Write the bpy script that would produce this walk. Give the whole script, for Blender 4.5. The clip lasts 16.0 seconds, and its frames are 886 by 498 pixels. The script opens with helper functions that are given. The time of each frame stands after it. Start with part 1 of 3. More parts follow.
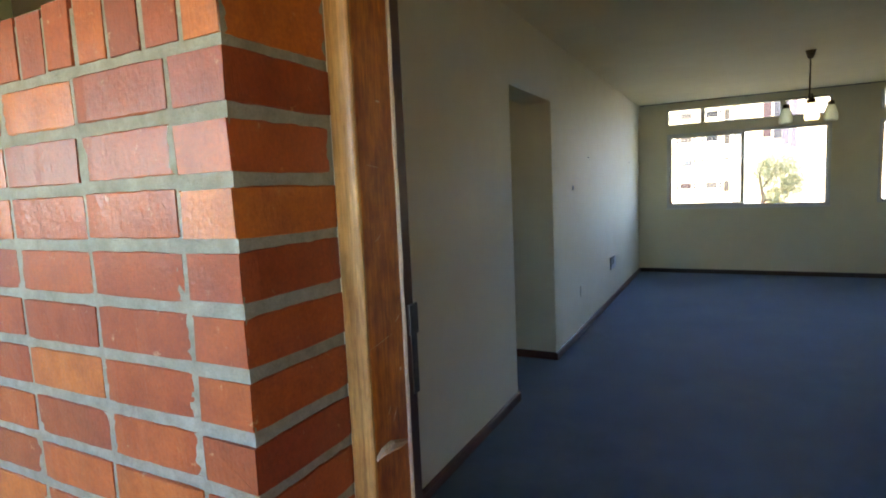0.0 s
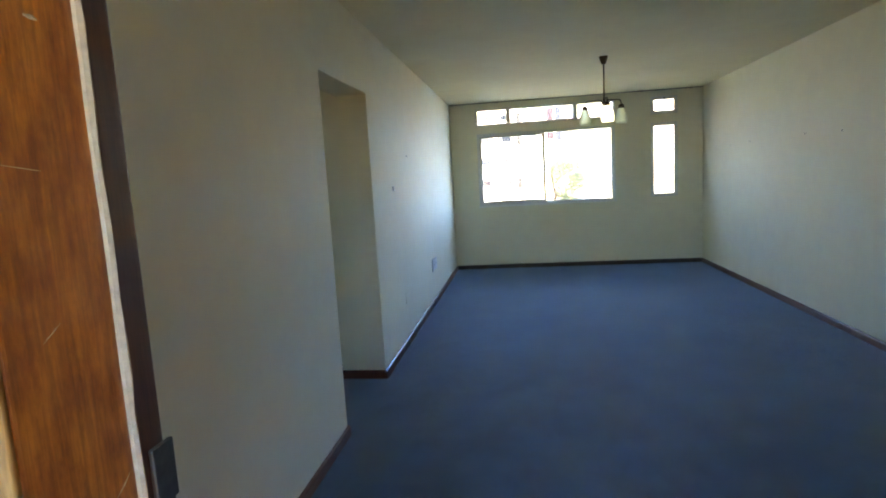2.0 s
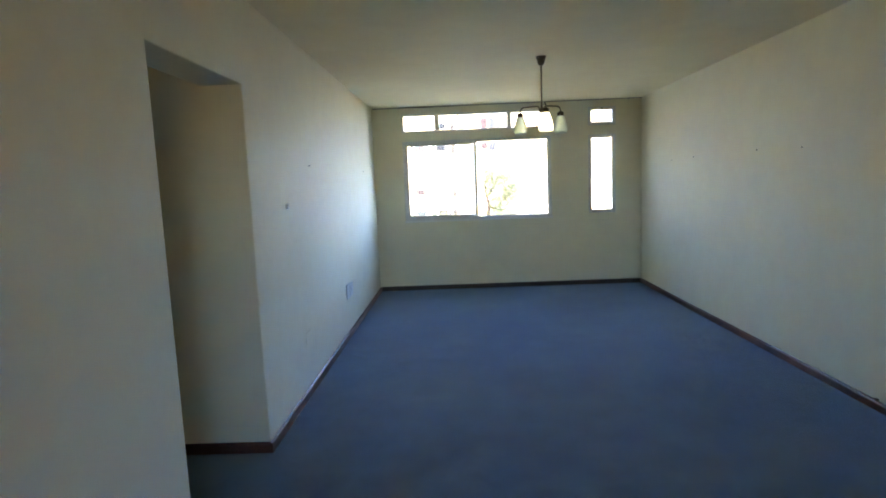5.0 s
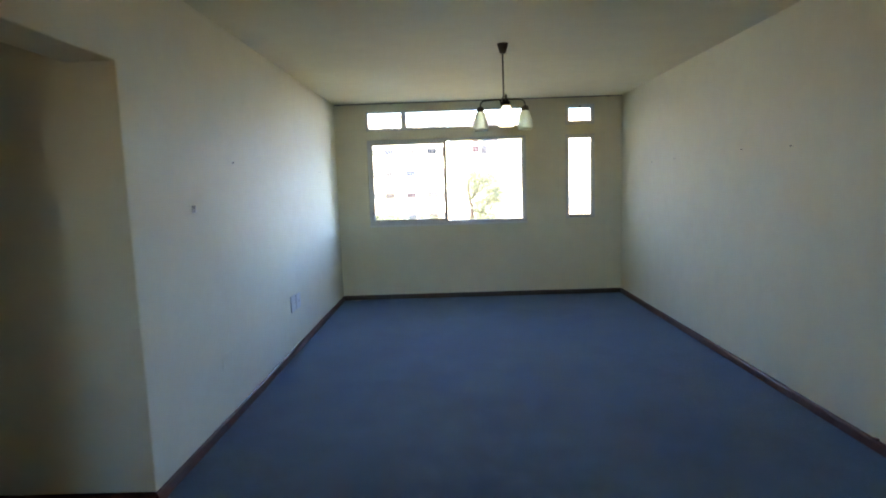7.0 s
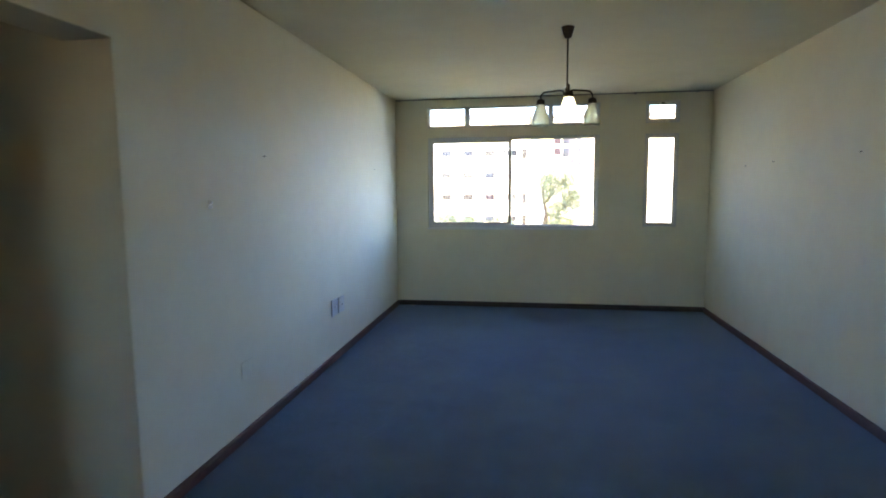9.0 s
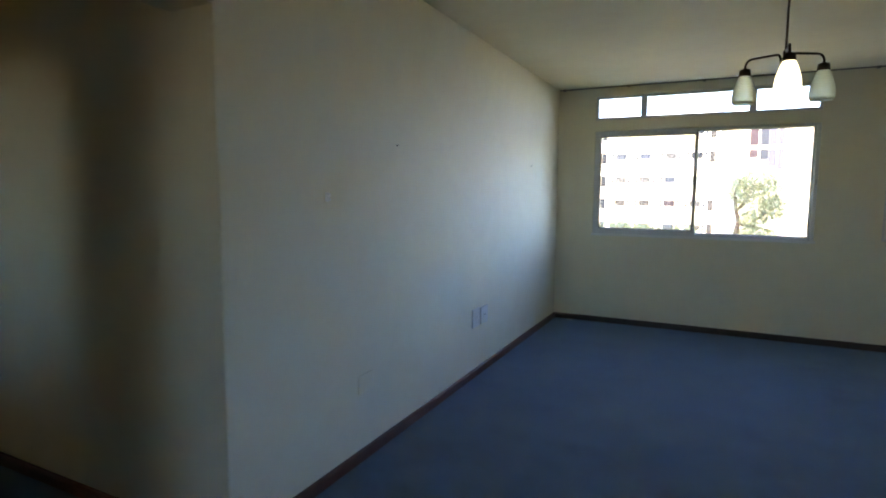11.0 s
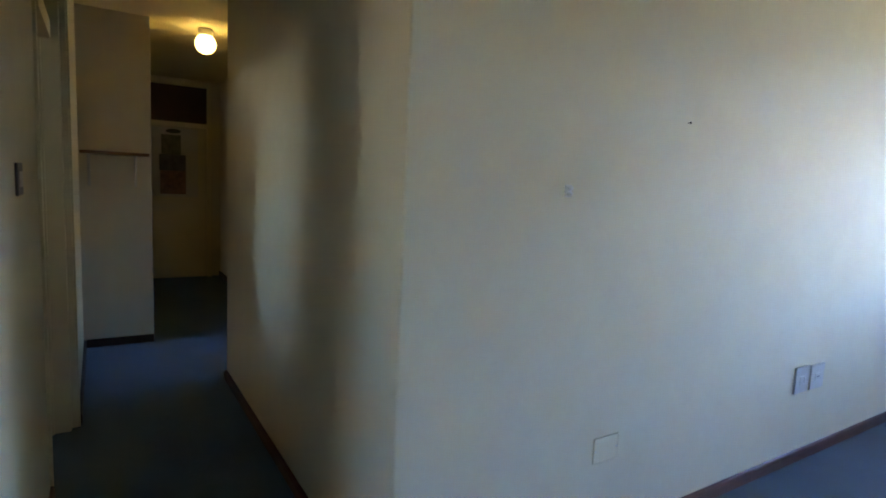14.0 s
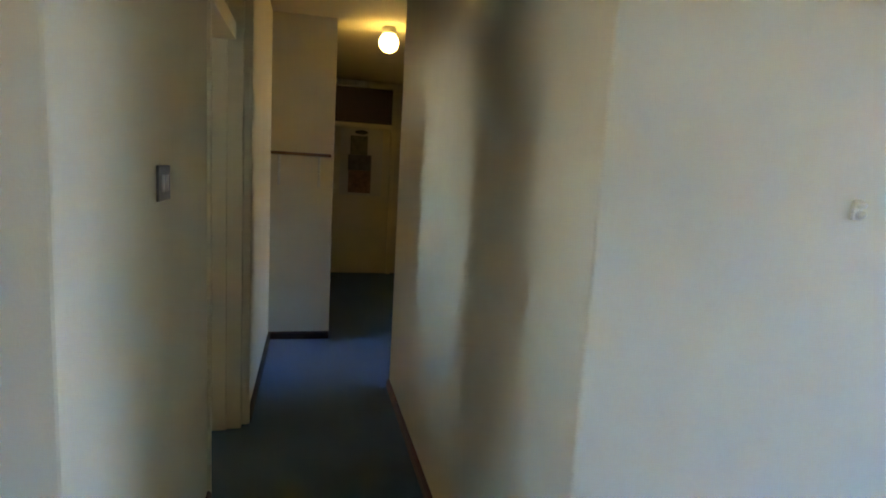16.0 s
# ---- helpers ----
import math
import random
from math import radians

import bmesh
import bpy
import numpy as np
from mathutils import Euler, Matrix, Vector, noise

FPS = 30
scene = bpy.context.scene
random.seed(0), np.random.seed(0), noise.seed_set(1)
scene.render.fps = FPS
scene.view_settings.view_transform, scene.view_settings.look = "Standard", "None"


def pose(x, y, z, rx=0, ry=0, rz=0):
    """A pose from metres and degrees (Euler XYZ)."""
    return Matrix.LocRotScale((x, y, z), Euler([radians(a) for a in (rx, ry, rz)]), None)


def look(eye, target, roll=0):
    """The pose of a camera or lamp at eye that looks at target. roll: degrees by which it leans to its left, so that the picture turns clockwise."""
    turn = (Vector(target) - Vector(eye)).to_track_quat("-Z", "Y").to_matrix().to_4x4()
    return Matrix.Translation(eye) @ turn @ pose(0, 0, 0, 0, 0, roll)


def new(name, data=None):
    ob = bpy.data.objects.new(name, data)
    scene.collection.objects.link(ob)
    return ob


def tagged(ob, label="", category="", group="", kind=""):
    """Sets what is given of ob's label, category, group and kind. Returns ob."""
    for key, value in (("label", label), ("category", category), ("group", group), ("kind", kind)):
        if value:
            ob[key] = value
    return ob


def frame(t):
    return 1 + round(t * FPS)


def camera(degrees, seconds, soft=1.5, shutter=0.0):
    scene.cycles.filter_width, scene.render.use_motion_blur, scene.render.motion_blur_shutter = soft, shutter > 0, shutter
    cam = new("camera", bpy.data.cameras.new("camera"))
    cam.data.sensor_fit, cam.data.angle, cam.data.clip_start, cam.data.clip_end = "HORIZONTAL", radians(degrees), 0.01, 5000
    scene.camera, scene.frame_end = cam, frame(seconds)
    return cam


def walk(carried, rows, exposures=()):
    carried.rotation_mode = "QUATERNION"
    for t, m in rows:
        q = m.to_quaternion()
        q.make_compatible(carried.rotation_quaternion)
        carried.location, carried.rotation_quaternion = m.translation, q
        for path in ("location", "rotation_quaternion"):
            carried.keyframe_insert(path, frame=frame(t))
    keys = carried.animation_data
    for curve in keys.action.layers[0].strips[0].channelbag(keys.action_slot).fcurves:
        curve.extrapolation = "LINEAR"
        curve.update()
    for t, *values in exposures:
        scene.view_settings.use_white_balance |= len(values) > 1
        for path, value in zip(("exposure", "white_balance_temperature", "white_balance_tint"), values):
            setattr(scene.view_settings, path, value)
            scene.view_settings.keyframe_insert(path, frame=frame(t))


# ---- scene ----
cam = camera(77.6, 16.0, soft=1.9)
PATH = [
    (0.0, pose(1.222, 0.139, 1.409, 83.72, 2.54, 27.31)),
    (0.5, pose(1.147, 0.221, 1.420, 83.29, 2.50, 22.60)),
    (1.0, pose(1.079, 0.323, 1.425, 82.92, 2.66, 16.05)),
    (1.5, pose(1.059, 0.450, 1.423, 82.73, 2.89, 11.27)),
    (2.0, pose(1.033, 0.581, 1.428, 82.65, 3.25, 7.99)),
    (2.5, pose(1.025, 0.702, 1.450, 82.46, 2.88, 5.70)),
    (3.0, pose(1.032, 0.816, 1.455, 82.41, 2.88, 4.24)),
    (3.5, pose(1.032, 0.974, 1.475, 82.46, 2.68, 3.23)),
    (4.0, pose(1.051, 1.114, 1.485, 82.70, 2.55, 2.48)),
    (6.5, pose(1.302, 1.830, 1.452, 83.43, 1.99, 0.57)),
    (7.0, pose(1.425, 1.926, 1.447, 83.46, 1.89, 0.66)),
    (7.5, pose(1.540, 2.024, 1.433, 83.70, 2.23, 1.10)),
    (8.0, pose(1.623, 2.105, 1.440, 83.69, 1.43, 2.90)),
    (10.5, pose(1.606, 2.832, 1.402, 84.17, 0.16, 21.41)),
    (11.0, pose(1.591, 2.948, 1.384, 84.21, -0.41, 26.38)),
    (11.5, pose(1.636, 3.041, 1.361, 84.66, -0.43, 31.57)),
    (12.0, pose(1.595, 3.158, 1.344, 84.86, -0.40, 35.69)),
    (12.5, pose(1.508, 3.315, 1.369, 84.11, -1.66, 40.29)),
    (13.0, pose(1.472, 3.460, 1.374, 83.99, -2.01, 46.42)),
    (13.5, pose(1.461, 3.576, 1.380, 83.35, -2.46, 53.30)),
    (14.0, pose(1.337, 3.652, 1.369, 83.18, -2.78, 58.13)),
    (14.5, pose(1.194, 3.729, 1.369, 82.92, -2.87, 62.77)),
    (15.0, pose(1.109, 3.754, 1.374, 82.71, -3.17, 66.90)),
    (15.5, pose(1.026, 3.788, 1.385, 82.45, -3.37, 71.30)),
    (16.0, pose(0.940, 3.835, 1.390, 82.14, -3.32, 76.62)),
]
EXPOSURES = [(0.0, 3.81, 10650, 14), (1.0, 4.1, 9850, 12), (2.0, 4.53, 9050, 10), (3.5, 4.57, 9000, 11), (8.0, 4.22, 9000, 14), (11.0, 3.87, 9000, 14), (13.0, 4.27, 8950, 16), (14.5, 4.97, 9150, 19), (16.0, 5.39, 9250, 19)]
walk(cam, PATH, EXPOSURES)

SKY, SUN, GLOBE = 0.15, 2.0, 0.22
ARMS = ((-0.172, 0.108), (0.178, 0.108), (0.0, -0.195))

# the exposure and the day outside
world = bpy.data.worlds.new("sky")
scene.world = world
world.use_nodes = True
wn = world.node_tree
sky = wn.nodes.new("ShaderNodeTexSky")
sky.sky_type = "NISHITA"
sky.sun_disc = False
sky.sun_elevation = radians(42)
sky.sun_rotation = radians(200)
sky.altitude = 100
sky.air_density = 1.3
sky.dust_density = 0.0
sky.ozone_density = 10.0
deep = wn.nodes.new("ShaderNodeMix")      # a clear, deep blue day
deep.data_type = "RGBA"
deep.blend_type = "MULTIPLY"
deep.inputs[0].default_value = 1.0
deep.inputs[7].default_value = (0.92, 1.12, 1.55, 1)
wn.links.new(sky.outputs["Color"], deep.inputs[6])
wn.links.new(deep.outputs[2], wn.nodes["Background"].inputs["Color"])
wn.nodes["Background"].inputs["Strength"].default_value = SKY

sun_data = bpy.data.lights.new("sun", "SUN")
sun_data.energy = SUN
sun_data.angle = radians(0.5)
sun_data.color = (1.0, 0.90, 0.74)
sun = new("sun", sun_data)
a, e = radians(200), radians(42)
sun.matrix_world = look((0, 0, 40), (-20 * math.sin(a) * math.cos(e), -20 * math.cos(a) * math.cos(e), 40 - 20 * math.sin(e)))

# ---- materials ----


def material(name):
    m = bpy.data.materials.new(name)
    m.use_nodes = True
    return m, m.node_tree, m.node_tree.nodes["Principled BSDF"]


def node(nt, kind, **inputs):
    n = nt.nodes.new(kind)
    for k, v in inputs.items():
        n.inputs[k.replace("_", " ")].default_value = v
    return n


def ramp(nt, src, stops):
    r = nt.nodes.new("ShaderNodeValToRGB")
    while len(r.color_ramp.elements) < len(stops):
        r.color_ramp.elements.new(0.5)
    for el, (p, c) in zip(r.color_ramp.elements, stops):
        el.position = p
        el.color = (*c, 1)
    nt.links.new(src, r.inputs["Fac"])
    return r.outputs["Color"]


def coords(nt, scale=(1, 1, 1)):
    tc = nt.nodes.new("ShaderNodeTexCoord")
    mp = nt.nodes.new("ShaderNodeMapping")
    mp.inputs["Scale"].default_value = scale
    nt.links.new(tc.outputs["Object"], mp.inputs["Vector"])
    return mp.outputs["Vector"]


def noise_tex(nt, vec, scale, detail=6.0, rough=0.55):
    n = nt.nodes.new("ShaderNodeTexNoise")
    n.inputs["Scale"].default_value = scale
    n.inputs["Detail"].default_value = detail
    n.inputs["Roughness"].default_value = rough
    nt.links.new(vec, n.inputs["Vector"])
    return n.outputs["Fac"]


def mix(nt, fac, a_, b_, mode="MIX"):
    m = nt.nodes.new("ShaderNodeMix")
    m.data_type = "RGBA"
    m.blend_type = mode
    for sock, v in ((m.inputs[0], fac), (m.inputs[6], a_), (m.inputs[7], b_)):
        if isinstance(v, (int, float)):
            sock.default_value = v
        elif isinstance(v, tuple):
            sock.default_value = (*v, 1)
        else:
            nt.links.new(v, sock)
    return m.outputs[2]


def bump(nt, bsdf, height, strength, distance=0.01):
    b = nt.nodes.new("ShaderNodeBump")
    b.inputs["Strength"].default_value = strength
    b.inputs["Distance"].default_value = distance
    nt.links.new(height, b.inputs["Height"])
    nt.links.new(b.outputs["Normal"], bsdf.inputs["Normal"])
    nt.links.new(b.outputs["Normal"], bsdf.inputs["Coat Normal"])


def plaster(name, base, stain, rough=0.75, wave=0.25):
    m, nt, b = material(name)
    v = coords(nt)
    big = noise_tex(nt, v, 0.9, 5)
    mid = noise_tex(nt, v, 5.0, 7, 0.6)
    fine = noise_tex(nt, v, 180.0, 3)
    c = mix(nt, ramp(nt, big, [(0.35, (0, 0, 0)), (0.75, (1, 1, 1))]), base, stain)
    c = mix(nt, 0.10, c, ramp(nt, mid, [(0.3, (0.5, 0.48, 0.42)), (0.7, (1, 1, 1))]), "MULTIPLY")
    nt.links.new(c, b.inputs["Base Color"])
    b.inputs["Roughness"].default_value = rough
    if rough < 0.7:
        worn = noise_tex(nt, v, 4.0, 7, 0.7)
        g = ramp(nt, worn, [(0.36, (rough + 0.08,) * 3), (0.68, (rough - 0.07,) * 3)])
        nt.links.new(g, b.inputs["Roughness"])
    b.inputs["Specular IOR Level"].default_value = 0.38
    h = mix(nt, 0.35, mid, fine)
    bump(nt, b, h, wave, 0.006)
    return m


WALL = plaster("wall_paint", (0.80, 0.752, 0.590), (0.758, 0.708, 0.548), 0.6)
WALL_OLD = plaster("old_wall_paint", (0.76, 0.715, 0.585), (0.70, 0.655, 0.53), 0.6)
CEIL = plaster("ceiling_paint", (0.84, 0.795, 0.635), (0.765, 0.715, 0.555), 0.8, 0.6)
BEIGE = plaster("beige_plaster", (0.62, 0.46, 0.28), (0.55, 0.40, 0.24), 0.85, 0.4)
CONCRETE = plaster("concrete", (0.34, 0.33, 0.31), (0.26, 0.25, 0.23), 0.9, 0.5)
FAR_FACADE = plaster("sunlit_facade", (0.74, 0.66, 0.47), (0.68, 0.60, 0.42), 0.9, 0.2)
SOFFIT = plaster("cream_soffit", (0.74, 0.63, 0.46), (0.68, 0.57, 0.41), 0.8, 0.2)
KITCHEN_BOUNCE = plaster("brown_kitchen_bounce", (0.34, 0.23, 0.13), (0.28, 0.18, 0.10), 0.5, 0.1)
FACADE = plaster("white_facade", (0.80, 0.77, 0.68), (0.74, 0.71, 0.62), 0.85, 0.2)
STOEP = plaster("buff_cement", (0.43, 0.335, 0.170), (0.37, 0.285, 0.140), 0.6, 0.2)
ENDWALL = plaster("brown_end_wall", (0.11, 0.055, 0.035), (0.09, 0.045, 0.03), 0.8, 0.3)
CREAM = plaster("cream_gloss_paint", (0.80, 0.76, 0.58), (0.76, 0.71, 0.54), 0.35, 0.08)
DOORPAINT = plaster("door_paint", (0.70, 0.66, 0.53), (0.64, 0.60, 0.47), 0.4, 0.08)


def carpet():
    m, nt, b = material("blue_carpet")
    v = coords(nt)
    big = noise_tex(nt, v, 1.1, 5, 0.6)
    mid = noise_tex(nt, v, 14.0, 5, 0.65)
    pile = noise_tex(nt, v, 420.0, 2, 0.7)
    wear = noise_tex(nt, v, 3.2, 4, 0.7)
    c = ramp(nt, mix(nt, 0.5, big, wear), [(0.38, (0.031, 0.068, 0.086)), (0.62, (0.078, 0.142, 0.168))])
    c = mix(nt, 0.35, c, ramp(nt, mid, [(0.3, (0.55, 0.57, 0.62)), (0.7, (1, 1, 1))]), "MULTIPLY")
    c = mix(nt, 0.6, c, ramp(nt, pile, [(0.3, (0.45, 0.45, 0.5)), (0.7, (1, 1, 1))]), "MULTIPLY")
    nt.links.new(c, b.inputs["Base Color"])
    b.inputs["Roughness"].default_value = 0.75
    b.inputs["Specular IOR Level"].default_value = 0.25
    # blue-tinted sheen pales the pile at grazing angles, as towards the window
    b.inputs["Sheen Weight"].default_value = 0.7
    b.inputs["Sheen Roughness"].default_value = 0.4
    b.inputs["Sheen Tint"].default_value = (0.45, 0.62, 0.95, 1)
    bump(nt, b, pile, 0.6, 0.004)
    return m


CARPET = carpet()


def wood(name, dark, light, scale, rough, along=2, coat=0.4, mottle=0.0):
    m, nt, b = material(name)
    s = [scale, scale, scale]
    s[along] = scale * 0.06
    v = coords(nt, tuple(s))
    g = noise_tex(nt, v, 6.0, 8, 0.65)
    fleck = noise_tex(nt, v, 40.0, 3, 0.6)
    v2 = coords(nt)
    age = noise_tex(nt, v2, 3.5, 6, 0.6)
    c = ramp(nt, g, [(0.25, dark), (0.75, light)])
    c = mix(nt, 0.55, c, ramp(nt, fleck, [(0.35, (0.35, 0.28, 0.22)), (0.6, (1, 1, 1))]), "MULTIPLY")
    c = mix(nt, 0.45, c, ramp(nt, age, [(0.35, (0.45, 0.32, 0.25)), (0.65, (1, 1, 1))]), "MULTIPLY")
    if mottle:
        s2 = [1.0, 1.0, 1.0]
        s2[along] = 0.35
        blot = noise_tex(nt, coords(nt, tuple(s2)), 60.0, 7, 0.7)
        c = mix(nt, mottle, c, ramp(nt, blot, [(0.36, (0.42, 0.24, 0.14)), (0.52, (0.95, 0.9, 0.85)), (0.68, (1.35, 1.45, 1.5))]), "MULTIPLY")
        cloud = noise_tex(nt, coords(nt), 9.0, 5, 0.65)
        c = mix(nt, mottle, c, ramp(nt, cloud, [(0.36, (0.55, 0.38, 0.30)), (0.62, (1.1, 1.1, 1.1))]), "MULTIPLY")
    nt.links.new(c, b.inputs["Base Color"])
    b.inputs["Roughness"].default_value = rough
    b.inputs["Coat Weight"].default_value = coat
    b.inputs["Coat Roughness"].default_value = 0.25
    bump(nt, b, mix(nt, 0.5, g, fleck), 0.25, 0.003)
    return m


OAK_RAW = wood("weathered_oak_edge", (0.46, 0.230, 0.058), (0.82, 0.510, 0.180), 6.0, 0.5, 2, 0.25, 0.28)
OAK_DARK = wood("dark_oak", (0.46, 0.125, 0.018), (0.80, 0.310, 0.050), 5.0, 0.4, 2, 0.5, 0.6)
REBATE = wood("dark_rebate_wood", (0.035, 0.014, 0.007), (0.085, 0.032, 0.014), 9.0, 0.5)
SKIRT = wood("skirting_varnish", (0.085, 0.025, 0.015), (0.175, 0.052, 0.030), 10.0, 0.4, 1)
# darker copy of the skirting varnish, with backlit shade put into its colour
SKIRT_SHADE = wood("shaded_skirting", (0.035, 0.022, 0.016), (0.085, 0.050, 0.034), 10.0, 0.5, 0)
SHELFWOOD = wood("shelf_wood", (0.16, 0.075, 0.03), (0.30, 0.16, 0.07), 12.0, 0.5, 1, 0.1)
BARE = wood("bare_split_wood", (0.62, 0.47, 0.28), (0.80, 0.64, 0.43), 30.0, 0.8, 2, 0.0)


def brick_mat():
    m, nt, b = material("sealed_brick")
    info = nt.nodes.new("ShaderNodeObjectInfo")
    v = coords(nt)
    add = nt.nodes.new("ShaderNodeVectorMath")
    add.operation = "ADD"
    sc = nt.nodes.new("ShaderNodeVectorMath")
    sc.operation = "SCALE"
    sc.inputs["Scale"].default_value = 37.0
    comb = nt.nodes.new("ShaderNodeCombineXYZ")
    for k in ("X", "Y", "Z"):
        nt.links.new(info.outputs["Random"], comb.inputs[k])
    nt.links.new(comb.outputs["Vector"], sc.inputs[0])
    nt.links.new(v, add.inputs[0])
    nt.links.new(sc.outputs["Vector"], add.inputs[1])
    vec = add.outputs["Vector"]
    c = ramp(nt, info.outputs["Random"], [(0.0, (0.28, 0.042, 0.009)), (0.45, (0.41, 0.072, 0.011)), (0.82, (0.49, 0.108, 0.014)), (1.0, (0.55, 0.145, 0.020))])
    patch = noise_tex(nt, vec, 16.0, 5, 0.6)
    c = mix(nt, 0.55, c, ramp(nt, patch, [(0.3, (0.50, 0.33, 0.26)), (0.6, (1, 1, 1))]), "MULTIPLY")
    grain = noise_tex(nt, vec, 140.0, 6, 0.7)
    c = mix(nt, 0.35, c, ramp(nt, grain, [(0.35, (0.35, 0.22, 0.18)), (0.6, (1, 1, 1))]), "MULTIPLY")
    lime = noise_tex(nt, vec, 30.0, 8, 0.75)
    c = mix(nt, ramp(nt, lime, [(0.62, (0, 0, 0)), (0.70, (0.7, 0.7, 0.7))]), c, (0.60, 0.36, 0.20))
    nt.links.new(c, b.inputs["Base Color"])
    b.inputs["Roughness"].default_value = 0.6
    b.inputs["Coat Weight"].default_value = 0.45
    b.inputs["Coat Roughness"].default_value = 0.09
    b.inputs["Coat IOR"].default_value = 1.5
    runs = nt.nodes.new("ShaderNodeMapping")
    runs.inputs["Scale"].default_value = (1.0, 1.0, 0.42)
    nt.links.new(vec, runs.inputs["Vector"])
    drip = noise_tex(nt, runs.outputs["Vector"], 150.0, 3, 0.55)
    pit = noise_tex(nt, vec, 70.0, 5, 0.7)
    bump(nt, b, mix(nt, 0.12, mix(nt, 0.35, drip, pit), grain), 0.52, 0.0046)
    return m


BRICK = brick_mat()


def mortar_mat():
    m, nt, b = material("mortar")
    v = coords(nt)
    n1 = noise_tex(nt, v, 24.0, 8, 0.7)
    n2 = noise_tex(nt, v, 220.0, 4, 0.7)
    c = ramp(nt, n1, [(0.3, (0.20, 0.200, 0.150)), (0.7, (0.37, 0.365, 0.28))])
    c = mix(nt, 0.4, c, ramp(nt, n2, [(0.3, (0.5, 0.5, 0.48)), (0.65, (1, 1, 1))]), "MULTIPLY")
    nt.links.new(c, b.inputs["Base Color"])
    b.inputs["Roughness"].default_value = 0.85
    bump(nt, b, mix(nt, 0.5, n1, n2), 0.7, 0.005)
    return m


MORTAR = mortar_mat()


def plain(name, col, rough=0.5, metal=0.0, var=0.15, scale=30.0, **extra):
    m, nt, b = material(name)
    v = coords(nt)
    n = noise_tex(nt, v, scale, 5, 0.6)
    c = mix(nt, var, col, ramp(nt, n, [(0.3, (0.35, 0.35, 0.35)), (0.7, (1, 1, 1))]), "MULTIPLY")
    nt.links.new(c, b.inputs["Base Color"])
    b.inputs["Roughness"].default_value = rough
    b.inputs["Metallic"].default_value = metal
    for k, val in extra.items():
        b.inputs[k.replace("_", " ")].default_value = val
    return m


ALU = plain("window_aluminium", (0.66, 0.67, 0.66), 0.4, 0.0, 0.2)
PUTTY = plain("white_window_paint", (0.78, 0.78, 0.75), 0.5)
BRONZE = plain("dark_bronze", (0.085, 0.060, 0.045), 0.42, 0.8, 0.4)
STEEL = plain("lock_steel", (0.16, 0.16, 0.15), 0.4, 0.9, 0.5, 60)
PLASTIC = plain("white_plastic", (0.66, 0.67, 0.65), 0.35, 0, 0.1)
HOOK = plain("white_gloss_plastic", (0.86, 0.86, 0.84), 0.3, 0, 0.05)
SWITCH = plain("switch_plate_steel", (0.10, 0.11, 0.13), 0.35, 0.6, 0.2)
NAIL = plain("dark_nail", (0.06, 0.05, 0.045), 0.5, 0.6)
RUBBER = plain("black_glazing_rubber", (0.045, 0.045, 0.042), 0.6)
TRACK = plain("curtain_track", (0.26, 0.25, 0.23), 0.5, 0.3)
FANPANEL = plain("brown_fanlight_panel", (0.055, 0.018, 0.014), 0.45, 0, 0.3, 8)
PAPER = plain("poster_paper", (0.62, 0.62, 0.58), 0.7)
INK_A = plain("poster_green", (0.20, 0.21, 0.15), 0.6, 0, 0.9, 14)
INK_B = plain("poster_brown", (0.34, 0.20, 0.15), 0.6, 0, 0.9, 16)
INK_C = plain("poster_blue_grey", (0.15, 0.15, 0.16), 0.6, 0, 0.9, 14)
BADGE = plain("dark_oval_plate", (0.05, 0.06, 0.05), 0.4)
BEAD = plain("dusty_draught_strip", (0.62, 0.54, 0.40), 0.9, 0, 0.5, 80)
FLUFF = plain("white_fluff", (0.6, 0.6, 0.58), 0.9)
STAIR = plain("stair_tower_brown", (0.032, 0.014, 0.017), 0.7)
STAIRG = plain("stair_tower_grey", (0.018, 0.020, 0.025), 0.6)
STAIRL = plain("stair_tower_lavender", (0.065, 0.060, 0.078), 0.6)
DARKGLASS = plain("far_window_glass", (0.024, 0.028, 0.032), 0.7, 0, 0.3, 0.5, Specular_IOR_Level=0.1)
# reflected sky is put into the bluish base colour of these panes
SKYGLASS = plain("far_glass_sky_tint", (0.018, 0.023, 0.030), 0.5, 0, 0.3, 0.5)
BLIND = plain("far_window_blind", (0.032, 0.028, 0.022), 0.8)
BLIND_PALE = plain("far_pale_blind", (0.052, 0.050, 0.044), 0.8)
CURTAIN = plain("far_mauve_curtain", (0.026, 0.016, 0.016), 0.8)
GREENPAINT = plain("green_window_paint", (0.20, 0.24, 0.15), 0.5)
BARK = plain("bark", (0.045, 0.030, 0.020), 0.9, 0, 0.6, 12)
# ochre picked so the unseen ground throws warm light up to the ceiling
WARM_GROUND = plain("warm_bounce_ground", (0.46, 0.34, 0.10), 0.9, 0, 0.4, 0.4)
LEAF = plain("leaf", (0.105, 0.132, 0.064), 0.6, 0, 0.5, 3)


def glass():
    m, nt, b = material("window_glass")
    b.inputs["Base Color"].default_value = (0.97, 0.985, 0.98, 1)
    b.inputs["Roughness"].default_value = 0.0
    b.inputs["Transmission Weight"].default_value = 1.0
    b.inputs["IOR"].default_value = 1.45
    return m


GLASS = glass()


